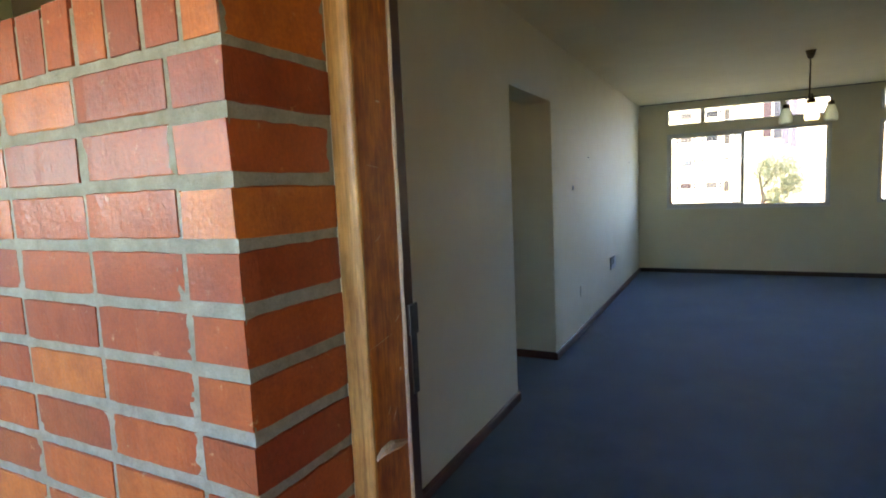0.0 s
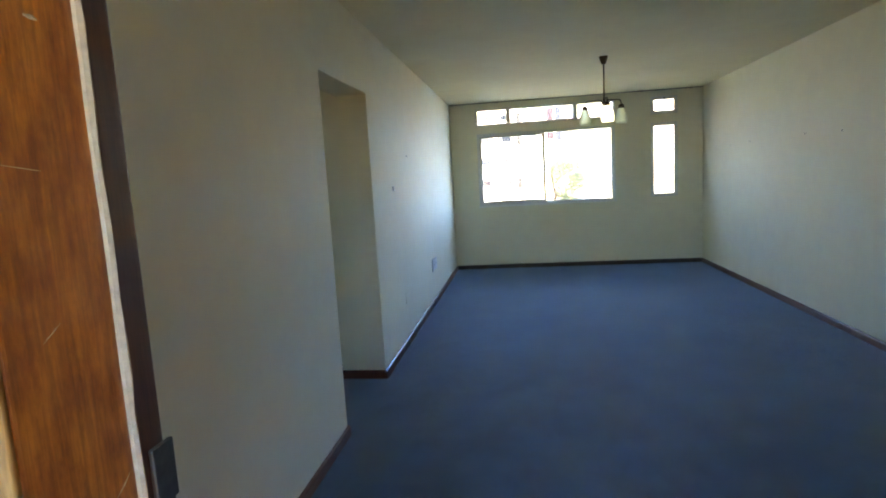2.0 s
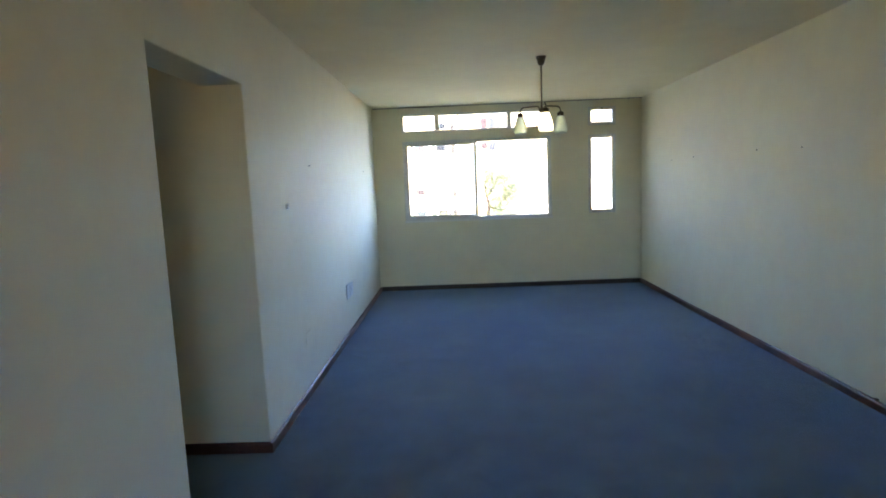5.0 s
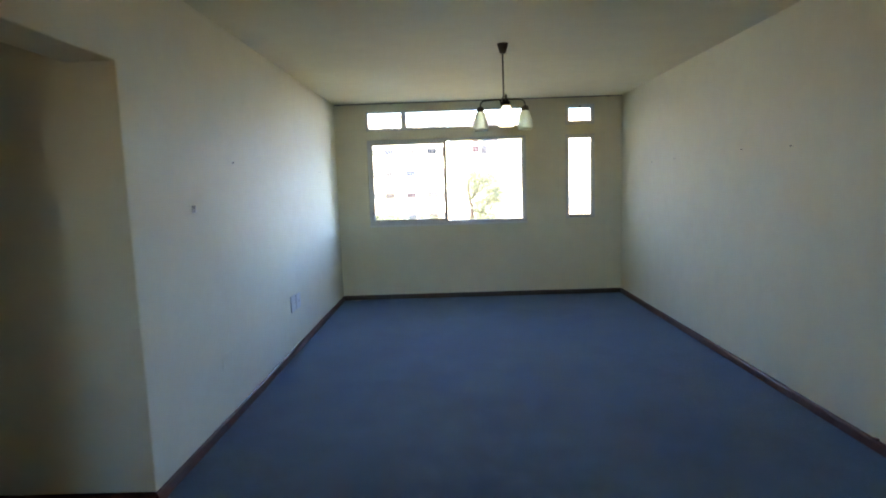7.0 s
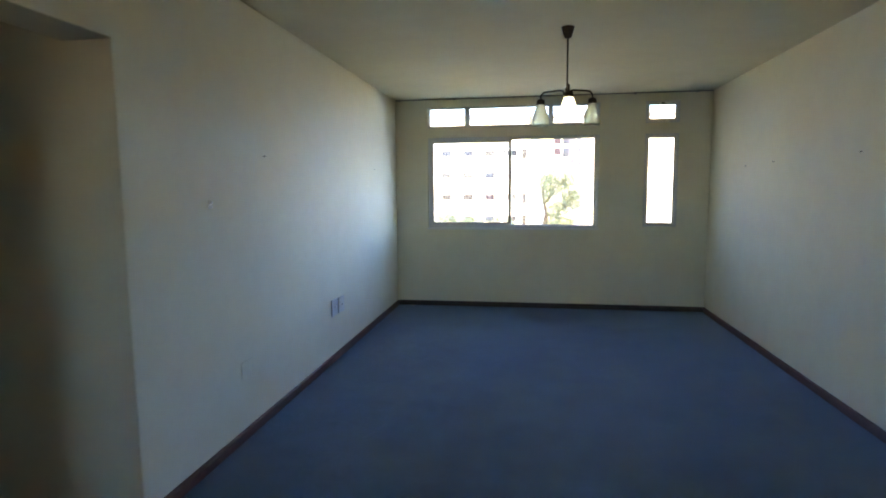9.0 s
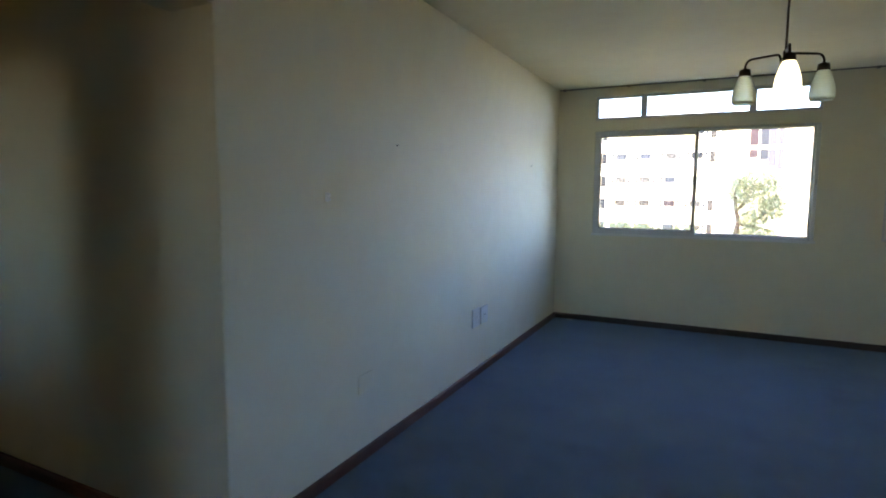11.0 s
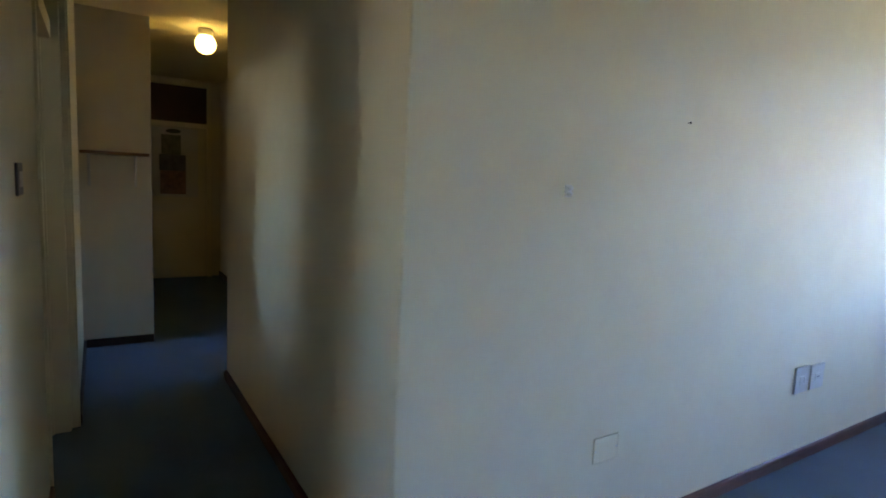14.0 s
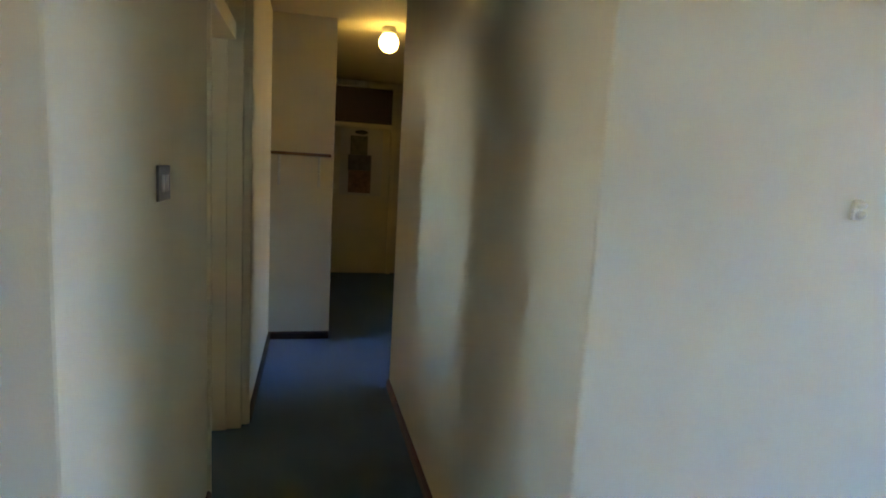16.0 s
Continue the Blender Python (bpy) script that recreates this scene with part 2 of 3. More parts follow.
def opal(name, emit, strength):
    m, nt, b = material(name)
    b.inputs["Base Color"].default_value = (0.86, 0.89, 0.76, 1)
    b.inputs["Roughness"].default_value = 0.45
    b.inputs["Subsurface Weight"].default_value = 0.0
    b.inputs["Transmission Weight"].default_value = 0.85
    b.inputs["Emission Color"].default_value = (*emit, 1)
    b.inputs["Emission Strength"].default_value = strength
    return m


OPAL = opal("opal_glass", (1, 1, 1), 0.0)
OPAL_ON = opal("lit_opal_glass", (1.0, 1.0, 0.80), 0.065)
OPAL_LIT = opal("lit_opal_globe", (1.0, 0.71, 0.25), GLOBE)

# ---- mesh helpers ----


def finish(name, bm, mat, smooth=False):
    me = bpy.data.meshes.new(name)
    bmesh.ops.recalc_face_normals(bm, faces=bm.faces)
    bm.to_mesh(me)
    bm.free()
    me.materials.append(mat)
    if smooth:
        for p in me.polygons:
            p.use_smooth = True
    return me


def part(name, bm, mat, parent=None, label="", smooth=False):
    ob = new(name, finish(name, bm, mat, smooth))
    if parent is not None:
        ob.parent = parent
    if label:
        ob["label"] = label
    return ob


def empty(name, at=(0, 0, 0)):
    ob = new(name)
    ob.empty_display_size = 0.05
    ob.matrix_basis = Matrix.Translation(at)
    return ob


def box(bm, lo, hi, bevel=0.0, seg=2):
    lo, hi = Vector(lo), Vector(hi)
    m = Matrix.Translation((lo + hi) / 2) @ Matrix.Diagonal((*(hi - lo), 1))
    r = bmesh.ops.create_cube(bm, size=1, matrix=m)
    if bevel > 0:
        edges = list({e_ for v in r["verts"] for e_ in v.link_edges})
        bmesh.ops.bevel(bm, geom=edges, offset=bevel, segments=seg, profile=0.5, affect="EDGES")
    return bm


def boxes(*list_, bevel=0.0):
    bm = bmesh.new()
    for lo, hi in list_:
        box(bm, lo, hi, bevel)
    return bm


def lathe(bm, profile, at=(0, 0, 0), n=24):
    rings = []
    for r, z in profile:
        rings.append([bm.verts.new((at[0] + r * math.cos(2 * math.pi * i / n), at[1] + r * math.sin(2 * math.pi * i / n), at[2] + z)) for i in range(n)])
    for p, q in zip(rings, rings[1:]):
        for i in range(n):
            bm.faces.new((p[i], p[(i + 1) % n], q[(i + 1) % n], q[i]))
    return rings


def capped(bm, profile, at=(0, 0, 0), n=24):
    rings = lathe(bm, profile, at, n)
    bm.faces.new(rings[0])
    bm.faces.new(rings[-1])
    return bm


def tube(bm, pts, radius, n=10):
    pts = [Vector(p) for p in pts]
    rings = []
    for i, p in enumerate(pts):
        d = (pts[min(i + 1, len(pts) - 1)] - pts[max(i - 1, 0)]).normalized()
        side = d.cross(Vector((0.31, 0.17, 0.93))).normalized()
        up = d.cross(side)
        r = radius[i] if isinstance(radius, (list, tuple)) else radius
        rings.append([bm.verts.new(p + r * (math.cos(2 * math.pi * k / n) * side + math.sin(2 * math.pi * k / n) * up)) for k in range(n)])
    for p, q in zip(rings, rings[1:]):
        for i in range(n):
            bm.faces.new((p[i], p[(i + 1) % n], q[(i + 1) % n], q[i]))
    bm.faces.new(rings[0])
    bm.faces.new(rings[-1])
    return bm


def wall(axis, d0, d1, u0, u1, v0, v1, holes=(), bevel=0.0, face=0.0):
    """A wall across axis (0: x, 1: y) from d0 to d1 thick, u along it, v up, with holes (ua, ub, va, vb) right through it."""
    us = sorted({u0, u1, *[h[i] for h in holes for i in (0, 1)]})
    vs = sorted({v0, v1, *[h[i] for h in holes for i in (2, 3)]})
    bm = bmesh.new()
    cache = {}

    def vert(d, u, v):
        key = (d, u, v)
        if key not in cache:
            cache[key] = bm.verts.new((d, u, v) if axis == 0 else (u, d, v))
        return cache[key]

    def solid(i, j):
        if not (0 <= i < len(us) - 1 and 0 <= j < len(vs) - 1):
            return False
        cu, cv = (us[i] + us[i + 1]) / 2, (vs[j] + vs[j + 1]) / 2
        return not any(h[0] < cu < h[1] and h[2] < cv < h[3] for h in holes)

    for i in range(len(us) - 1):
        for j in range(len(vs) - 1):
            if not solid(i, j):
                continue
            a_, b_, c_, d_ = us[i], us[i + 1], vs[j], vs[j + 1]
            for d in (d0, d1):
                bm.faces.new((vert(d, a_, c_), vert(d, b_, c_), vert(d, b_, d_), vert(d, a_, d_)))
            for di, dj, p, q in ((-1, 0, (a_, c_), (a_, d_)), (1, 0, (b_, c_), (b_, d_)), (0, -1, (a_, c_), (b_, c_)), (0, 1, (a_, d_), (b_, d_))):
                if not solid(i + di, j + dj):
                    bm.faces.new((vert(d0, *p), vert(d1, *p), vert(d1, *q), vert(d0, *q)))
    if bevel:
        bmesh.ops.recalc_face_normals(bm, faces=bm.faces)
        sharp = [e_ for e_ in bm.edges if len(e_.link_faces) == 2 and e_.calc_face_angle() > 1.0 and all(abs(v.co[axis] - face) < 1e-5 for v in e_.verts)]
        bmesh.ops.bevel(bm, geom=sharp, offset=bevel, segments=2, profile=0.5, affect="EDGES")
    return bm


def structure(name, bm, mat, label, category, smooth=False):
    return tagged(part(name, bm, mat, None, "", smooth), label, category, "", "structure")


# ---- the large structure ----
H = 2.5            # ceiling
XR = 3.613         # room width
YB, YF = 1.062, 9.0  # inner faces of the entrance wall and the window wall
ON, OF, OH = 3.459, 4.361, 2.03   # passage opening

structure("floor", boxes(((-6.6, 0.98, -0.12), (3.9, 9.1, 0.0))), CARPET, "dark blue fitted carpet, slightly worn, with a blue pile sheen", "carpet")
structure("ceiling", boxes(((-6.6, 0.70, H), (3.9, 9.25, H + 0.2))), CEIL, "off-white painted plaster ceiling, faintly uneven", "ceiling")
structure("wall_west", wall(0, -0.22, 0.0, YB, YF, 0, H, [(ON, OF, 0, OH)], 0.007, 0.0), WALL, "off-white painted plaster wall with an open passageway", "wall")
structure("wall_east", wall(0, XR, XR + 0.2, YB, YF, 0, H), WALL, "off-white painted plaster wall with a few old nail holes", "wall")

WIN = (0.395, 2.405, 0.965, 2.045)
TRA = (0.395, 2.405, 2.160, 2.405)
NAR = (2.905, 3.272, 0.985, 2.040)
NTR = (2.905, 3.272, 2.160, 2.405)
BED = (-3.7, -2.8, 0.965, 2.0)
structure("wall_north", wall(1, YF, YF + 0.22, -6.4, XR + 0.2, 0, H, [WIN, TRA, NAR, NTR, BED], 0.004, YF), WALL, "off-white painted window wall with five openings", "wall")
# entrance wall: inner leaf with the door opening, high kitchen window
KIT = (-1.15, 0.245, 1.745, 2.42)
KIT2 = (-2.92, -2.18, 1.12, 2.18)
structure("wall_south", wall(1, 0.902, YB, -6.4, XR + 0.2, 0, H, [(0.6235, 1.6245, 0, 2.1805), KIT, KIT2]), WALL_OLD, "painted plaster entrance wall around the doorway", "wall")

west = bpy.data.objects["wall_west"]
for z_, h_ in ((0.345, 0.030), (0.395, 0.010), (0.42, 0.006), (0.29, 0.008)):
    bm = bmesh.new()
    bmesh.ops.create_icosphere(bm, subdivisions=1, radius=1, matrix=Matrix.Translation((-0.0025, ON - 0.0025, z_)) @ Matrix.Diagonal((0.0035, 0.0035, h_, 1)))
    part("chip", bm, NAIL, west, "dark chip in the plaster corner")

# passage walls and the rooms behind them, closed off
structure("passage_wall_south", wall(1, ON - 0.11, ON, -2.0, -0.22, 0, H, [(-2.0, -1.32, 0, 2.44)]), WALL, "cream-white painted passage wall with a light switch", "wall")
structure("passage_wall_end", boxes(((-3.51, ON - 0.11, 0), (-2.0, 3.537, H))), WALL, "cream-white painted passage wall past the side door", "wall")
structure("wall_nib", boxes(((-6.4, ON - 0.11, 0), (-3.51, 4.010, H)), bevel=0.004), WALL_OLD, "projecting cream-white wall that narrows the passage", "wall")
structure("passage_wall_north", boxes(((-2.43, OF, 0), (-0.22, OF + 0.11, H))), WALL, "cream-white painted passage wall", "wall")
structure("bay_wall", boxes(((-2.43, OF + 0.11, 0), (-2.32, 5.02, H))), WALL_OLD, "plain painted return wall", "wall")
structure("bedroom_wall", wall(1, 5.02, 5.13, -6.4, -2.32, 0, H, [(-3.45, -2.6, 0, 2.03)]), WALL_OLD, "plain painted wall with an open doorway", "wall")
structure("wall_far_west", boxes(((-6.6, 0.79, 0), (-6.4, YF + 0.22, H))), WALL_OLD, "plain painted end wall of the passage", "wall")

# unseen kitchen surfaces, added in warm browns to tint light bounced into the passage
structure("added_kitchen_floor", boxes(((-4.4, YB, 0.0), (-0.22, ON - 0.12, 0.004))), KITCHEN_BOUNCE, "unseen brown kitchen floor added for warm bounce light", "floor")
structure("added_kitchen_wall", boxes(((-4.5, YB, 0), (-4.4, ON - 0.11, H))), BEIGE, "unseen beige kitchen wall added for warm bounce light", "wall")

# outside the entrance: unseen access gallery, added to block and bounce daylight
structure("added_gallery_floor", boxes(((-6.6, -1.9, -0.14), (3.9, 0.98, -0.02))), STOEP, "unseen buff cement floor added to bounce warm light at the entrance", "floor")
structure("added_gallery_ceiling", boxes(((-6.6, -1.9, H + 0.02), (3.9, 0.70, H + 0.2))), SOFFIT, "unseen cream-painted slab added to shade the entrance", "ceiling")
structure("added_gallery_parapet", boxes(((-6.6, -2.05, -0.14), (3.9, -1.9, 1.38)), bevel=0.01), BEIGE, "unseen beige parapet added to limit the daylight", "wall")


# unseen beam, set low to narrow the sky opening and dim the brickwork
structure("added_gallery_beam", boxes(((-6.6, -2.05, 2.02), (3.9, -1.9, H + 0.2)), bevel=0.01), FACADE, "unseen white beam added to narrow the sky opening", "wall")
# unseen dark end walls, added to darken the brick return
for x_ in (-6.6, 2.3):
    structure("added_gallery_end_wall", boxes(((x_, -1.9, -0.02), (x_ + 0.1, 0.68, H + 0.02))), ENDWALL, "unseen dark brown end wall added to keep light off the bricks", "wall")


# ---- skirting ----
def skirting(p, q, inward, mat=SKIRT):
    """A run of skirting on the floor from p to q; inward is the way out of the wall."""
    p, q, n = Vector((*p, 0)), Vector((*q, 0)), Vector((*inward, 0))
    prof = [(0, 0), (0.016, 0), (0.016, 0.044), (0.011, 0.056), (0.004, 0.060), (0, 0.060)]
    bm = bmesh.new()
    rows = [[bm.verts.new(e_ + n * d + Vector((0, 0, z))) for d, z in prof] for e_ in (p, q)]
    k = len(prof)
    for i in range(k):
        bm.faces.new((rows[0][i], rows[0][(i + 1) % k], rows[1][(i + 1) % k], rows[1][i]))
    bm.faces.new(rows[0])
    bm.faces.new(rows[1])
    return structure("baseboard", bm, mat, "dark reddish-brown varnished wooden skirting board", "skirting board")


skirting((0.002, YB), (0.002, ON), (1, 0))
skirting((0.002, OF - 0.016), (0.002, YF), (1, 0))
skirting((XR - 0.002, YB), (XR - 0.002, YF), (-1, 0))
# backlit run: takes the varnish copy that has the shade painted in
skirting((0.018, YF - 0.002), (XR - 0.018, YF - 0.002), (0, -1), SKIRT_SHADE)
skirting((-2.43, OF - 0.002), (0.002, OF - 0.002), (0, -1))
skirting((-1.285, ON + 0.002), (0.0, ON + 0.002), (0, 1))
skirting((-3.51, 3.539), (-2.04, 3.539), (0, 1), SKIRT_SHADE)
skirting((-3.508, 3.555), (-3.508, 4.008), (1, 0), SKIRT_SHADE)
skirting((-6.4, 5.018), (-3.5, 5.018), (0, -1), SKIRT_SHADE)
skirting((0.02, YB + 0.002), (0.60, YB + 0.002), (0, 1))


# ---- windows ----
def frame_bm(x0, x1, z0, z1, w, y0, y1, bevel=0.003):
    return boxes(((x0, y0, z0), (x0 + w, y1, z1)), ((x1 - w, y0, z0), (x1, y1, z1)), ((x0 + w, y0, z0), (x1 - w, y1, z0 + w)), ((x0 + w, y0, z1 - w), (x1 - w, y1, z1)), bevel=bevel)


def pane(x0, x1, z0, z1, y, parent):
    g = part("pane", boxes(((x0, y, z0), (x1, y + 0.004, z1))), GLASS, parent)
    g.visible_shadow = False
    return g


def window_thing(name, label):
    return tagged(empty(name), label, "window", "", "structure")


w1 = window_thing("window_1", "wide aluminium sliding window with two large panes, closed")
x0, x1, z0, z1 = WIN
part("window_frame", frame_bm(x0, x1, z0, z1, 0.030, YF + 0.012, YF + 0.075), ALU, w1)
part("window_sill", boxes(((x0 - 0.012, YF - 0.012, z0 - 0.022), (x1 + 0.012, YF - 0.001, z0 + 0.004)), bevel=0.003), PUTTY, w1, "thin white-painted sill strip")
part("sliding_sash", frame_bm(x0 + 0.030, 1.400, z0 + 0.030, z1 - 0.028, 0.030, YF + 0.016, YF + 0.038), ALU, w1)
part("fixed_sash", frame_bm(1.372, x1 - 0.030, z0 + 0.016, z1 - 0.012, 0.016, YF + 0.046, YF + 0.066), ALU, w1)
part("latch", boxes(((1.384, YF + 0.006, 1.93), (1.396, YF + 0.016, 2.005)), bevel=0.002), STEEL, w1, "small dark sash latch")
part("gasket", frame_bm(x0 + 0.0605, 1.3695, z0 + 0.0605, z1 - 0.0585, 0.009, YF + 0.0185, YF + 0.0255, 0.001), RUBBER, w1, "dark glazing rubber")
part("gasket", frame_bm(1.3885, x1 - 0.0465, z0 + 0.0325, z1 - 0.0285, 0.008, YF + 0.0485, YF + 0.0545, 0.001), RUBBER, w1, "dark glazing rubber")
pane(x0 + 0.058, 1.372, z0 + 0.058, z1 - 0.056, YF + 0.026, w1)
pane(1.386, x1 - 0.044, z0 + 0.030, z1 - 0.026, YF + 0.055, w1)

w2 = window_thing("window_2", "row of three fixed aluminium fanlights above the wide window")
x0, x1, z0, z1 = TRA
part("window_frame", frame_bm(x0, x1, z0, z1, 0.026, YF + 0.012, YF + 0.06), ALU, w2)
for xm in (0.872, 1.850):
    part("mullion", boxes(((xm - 0.031, YF + 0.008, z0 + 0.026), (xm + 0.031, YF + 0.062, z1 - 0.026)), bevel=0.003), ALU, w2)
for a_, b_ in ((x0 + 0.024, 0.843), (0.901, 1.821), (1.879, x1 - 0.024)):
    pane(a_, b_, z0 + 0.024, z1 - 0.024, YF + 0.035, w2)


def small_window(name, hole, label, casement):
    w = window_thing(name, label)
    x0, x1, z0, z1 = hole
    part("window_frame", frame_bm(x0, x1, z0, z1, 0.018, YF + 0.006, YF + 0.065), ALU, w)
    part("casement", frame_bm(x0 + 0.019, x1 - 0.019, z0 + 0.019, z1 - 0.019, 0.020, YF + 0.012, YF + 0.045), PUTTY, w)
    part("gasket", frame_bm(x0 + 0.0395, x1 - 0.0395, z0 + 0.0395, z1 - 0.0395, 0.009, YF + 0.0150, YF + 0.0275, 0.001), RUBBER, w, "dark glazing rubber")
    pane(x0 + 0.036, x1 - 0.036, z0 + 0.036, z1 - 0.036, YF + 0.028, w)
    if casement:
        part("stay", boxes(((x0 + 0.05, YF - 0.012, z0 + 0.018), (x0 + 0.30, YF + 0.002, z0 + 0.026)), ((x0 + 0.05, YF - 0.012, z0 + 0.026), (x0 + 0.062, YF + 0.002, z0 + 0.05)), bevel=0.002), STEEL, w, "dark metal casement stay")
    else:
        part("catch", boxes((((x0 + x1) / 2 - 0.015, YF - 0.006, z1 - 0.038), ((x0 + x1) / 2 + 0.015, YF + 0.010, z1 - 0.020)), bevel=0.003), STEEL, w)
    return w


small_window("window_3", NAR, "tall narrow casement window in an aluminium frame, closed", True)
small_window("window_4", NTR, "small fanlight above the narrow casement", False)
w5 = window_thing("window_5", "plain bedroom window")
part("window_frame", frame_bm(*BED, 0.03, YF + 0.012, YF + 0.075), ALU, w5)
w6 = window_thing("window_6", "high kitchen window with a green-painted frame over a brick sill")
part("window_frame", frame_bm(*KIT, 0.045, 0.905, 0.96), GREENPAINT, w6)
for xm in (-0.45,):
    part("mullion", boxes(((xm - 0.02, 0.907, KIT[2] + 0.045), (xm + 0.02, 0.958, KIT[3] - 0.045)), bevel=0.003), GREENPAINT, w6)

w7 = window_thing("window_7", "plain kitchen window with a green-painted frame")
part("window_frame", frame_bm(*KIT2, 0.045, 0.905, 0.96), GREENPAINT, w7)

# curtain track along the top of the window wall
track = tagged(empty("curtain_track", (0, YF, H)), "thin dark metal curtain track along the ceiling edge", "curtain track")
track.matrix_basis = Matrix.Identity(4)
part("rail", boxes(((0.01, YF - 0.040, H - 0.014), (XR - 0.01, YF - 0.030, H - 0.003)), bevel=0.002), TRACK, track)
for xb in (0.06, 0.72, 1.42, 2.10, 2.78, 3.44):
    part("bracket", boxes(((xb - 0.012, YF - 0.044, H - 0.018), (xb + 0.012, YF - 0.001, H - 0.001)), bevel=0.002), TRACK, track)

# ---- entrance door frame ----
door = tagged(empty("door_1"), "varnished oak entrance door frame, scratched and split, with a steel lock keep", "door frame", "", "structure")
FX = 0.672


def jamb(x0, x1):
    bm = bmesh.new()
    box(bm, (x0, 0.902, -0.02), (x1, 1.014, 2.12), 0.005, 3)
    return bm


def facing():
    """The front edge of the frame, cut into short lengths so that its arris can wander as worn wood does."""
    bm = bmesh.new()
    n = 70
    rows = []
    for k in range(n + 1):
        z = -0.02 + 2.14 * k / n
        w = 0.0016 * noise.noise(Vector((3.0, 0, z * 11))) + 0.0010 * noise.noise(Vector((7.0, 0, z * 38)))
        v = 0.0010 * noise.noise(Vector((1.0, 4, z * 17)))
        prof = [(0.6242, 0.9015), (0.6242, 0.896), (0.6275, 0.8935 + v), (FX - 0.006 + w, 0.893 + v), (FX - 0.001 + w, 0.8965), (FX + 0.0004 + w, 0.9015)]
        rows.append([bm.verts.new((x, y, z)) for x, y in prof])
    for p, q in zip(rows, rows[1:]):
        for i in range(6):
            bm.faces.new((p[i], p[(i + 1) % 6], q[(i + 1) % 6], q[i]))
    bm.faces.new(rows[0])
    bm.faces.new(rows[-1])
    return bm


part("jamb", jamb(0.6242, FX), OAK_DARK, door, "dark varnished oak jamb with scratches")
part("facing", facing(), OAK_RAW, door, "pale weathered oak front edge", True)
part("jamb", jamb(1.560, 1.624), OAK_DARK, door)
part("head", boxes(((0.6242, 0.902, 2.1205), (1.624, 1.014, 2.1800)), bevel=0.004), OAK_DARK, door)
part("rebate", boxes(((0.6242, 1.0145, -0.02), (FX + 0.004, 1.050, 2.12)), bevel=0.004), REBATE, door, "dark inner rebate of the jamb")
bm = bmesh.new()
strip = [(FX + 0.0010 + 0.0012 * noise.noise(Vector((0, 0, k * 0.37))), 1.0150 + 0.0025 * noise.noise(Vector((5, 0, k * 0.29))), k * 0.0342) for k in range(60)]
tube(bm, strip, [0.0046 + 0.0022 * noise.noise(Vector((9, 0, k * 0.6))) for k in range(60)], 6)
part("draught_strip", bm, BEAD, door, "dusty pale draught strip, coming loose")
part("lock_keep", boxes(((FX + 0.0045, 1.024, 1.130), (FX + 0.0100, 1.055, 1.190)), ((FX + 0.0045, 1.030, 1.01), (FX + 0.0070, 1.053, 1.1295)), bevel=0.0015), STEEL, door, "worn steel lock keep")
bm = bmesh.new()
tube(bm, [(FX, 0.902, 0.936), (FX + 0.002, 0.919, 0.943), (FX + 0.003, 0.946, 0.943), (FX + 0.002, 0.971, 0.935), (FX, 1.004, 0.927)], [0.004, 0.008, 0.0105, 0.009, 0.004], 7)
part("split", bm, BARE, door, "pale torn splinter in the oak")
for p, q, r in (((0.962, 1.566), (0.974, 1.565), 0.0022), ((0.903, 1.136), (0.981, 1.147), 0.0006), ((0.936, 1.32), (0.956, 1.333), 0.0006), ((0.993, 1.070), (0.997, 1.077), 0.002), ((0.921, 1.455), (0.961, 1.45), 0.0005), ((0.961, 0.98), (0.976, 1.005), 0.0007), ((0.946, 1.0), (0.956, 1.015), 0.0009), ((0.986, 1.165), (1.006, 1.18), 0.0008)):
    bm = bmesh.new()
    tube(bm, [(FX - 0.0003, p[0], p[1]), (FX + 0.0003, (p[0] + q[0]) / 2, (p[1] + q[1]) / 2), (FX - 0.0003, q[0], q[1])], [r * 0.4, r, r * 0.4], 6)
    part("scratch", bm, BARE, door, "pale scratch in the varnish")

# ---- pendant lamp ----
lamp = tagged(empty("pendant_lamp"), "dark bronze three-arm ceiling pendant with opal tulip shades, one lit", "ceiling lamp")
LX, LY = 1.86, 6.25
DROP = -0.018     # lowers the arms and shades on the rod
bm = bmesh.new()
capped(bm, [(0.014, 2.428), (0.022, 2.430), (0.026, 2.442), (0.042, 2.494), (0.044, 2.4995)], (LX, LY, 0))
part("ceiling_rose", bm, BRONZE, lamp, "", True)
bm = bmesh.new()
tube(bm, [(LX, LY, 2.44), (LX, LY, 2.3), (LX, LY, 2.10)], 0.0058, 10)
part("rod", bm, BRONZE, lamp, "", True)
bm = bmesh.new()
capped(bm, [(0.008, 2.125), (0.012, 2.12), (0.012, 2.085), (0.020, 2.080), (0.024, 2.062), (0.018, 2.052), (0.006, 2.046)], (LX, LY, DROP))
part("hub", bm, BRONZE, lamp, "", True)
SHADE = [(0.027, -0.004), (0.035, -0.020), (0.046, -0.052), (0.055, -0.088), (0.0585, -0.116), (0.057, -0.136), (0.051, -0.152),
         (0.048, -0.150), (0.053, -0.135), (0.0545, -0.115), (0.051, -0.088), (0.042, -0.052), (0.031, -0.021), (0.024, -0.006)]
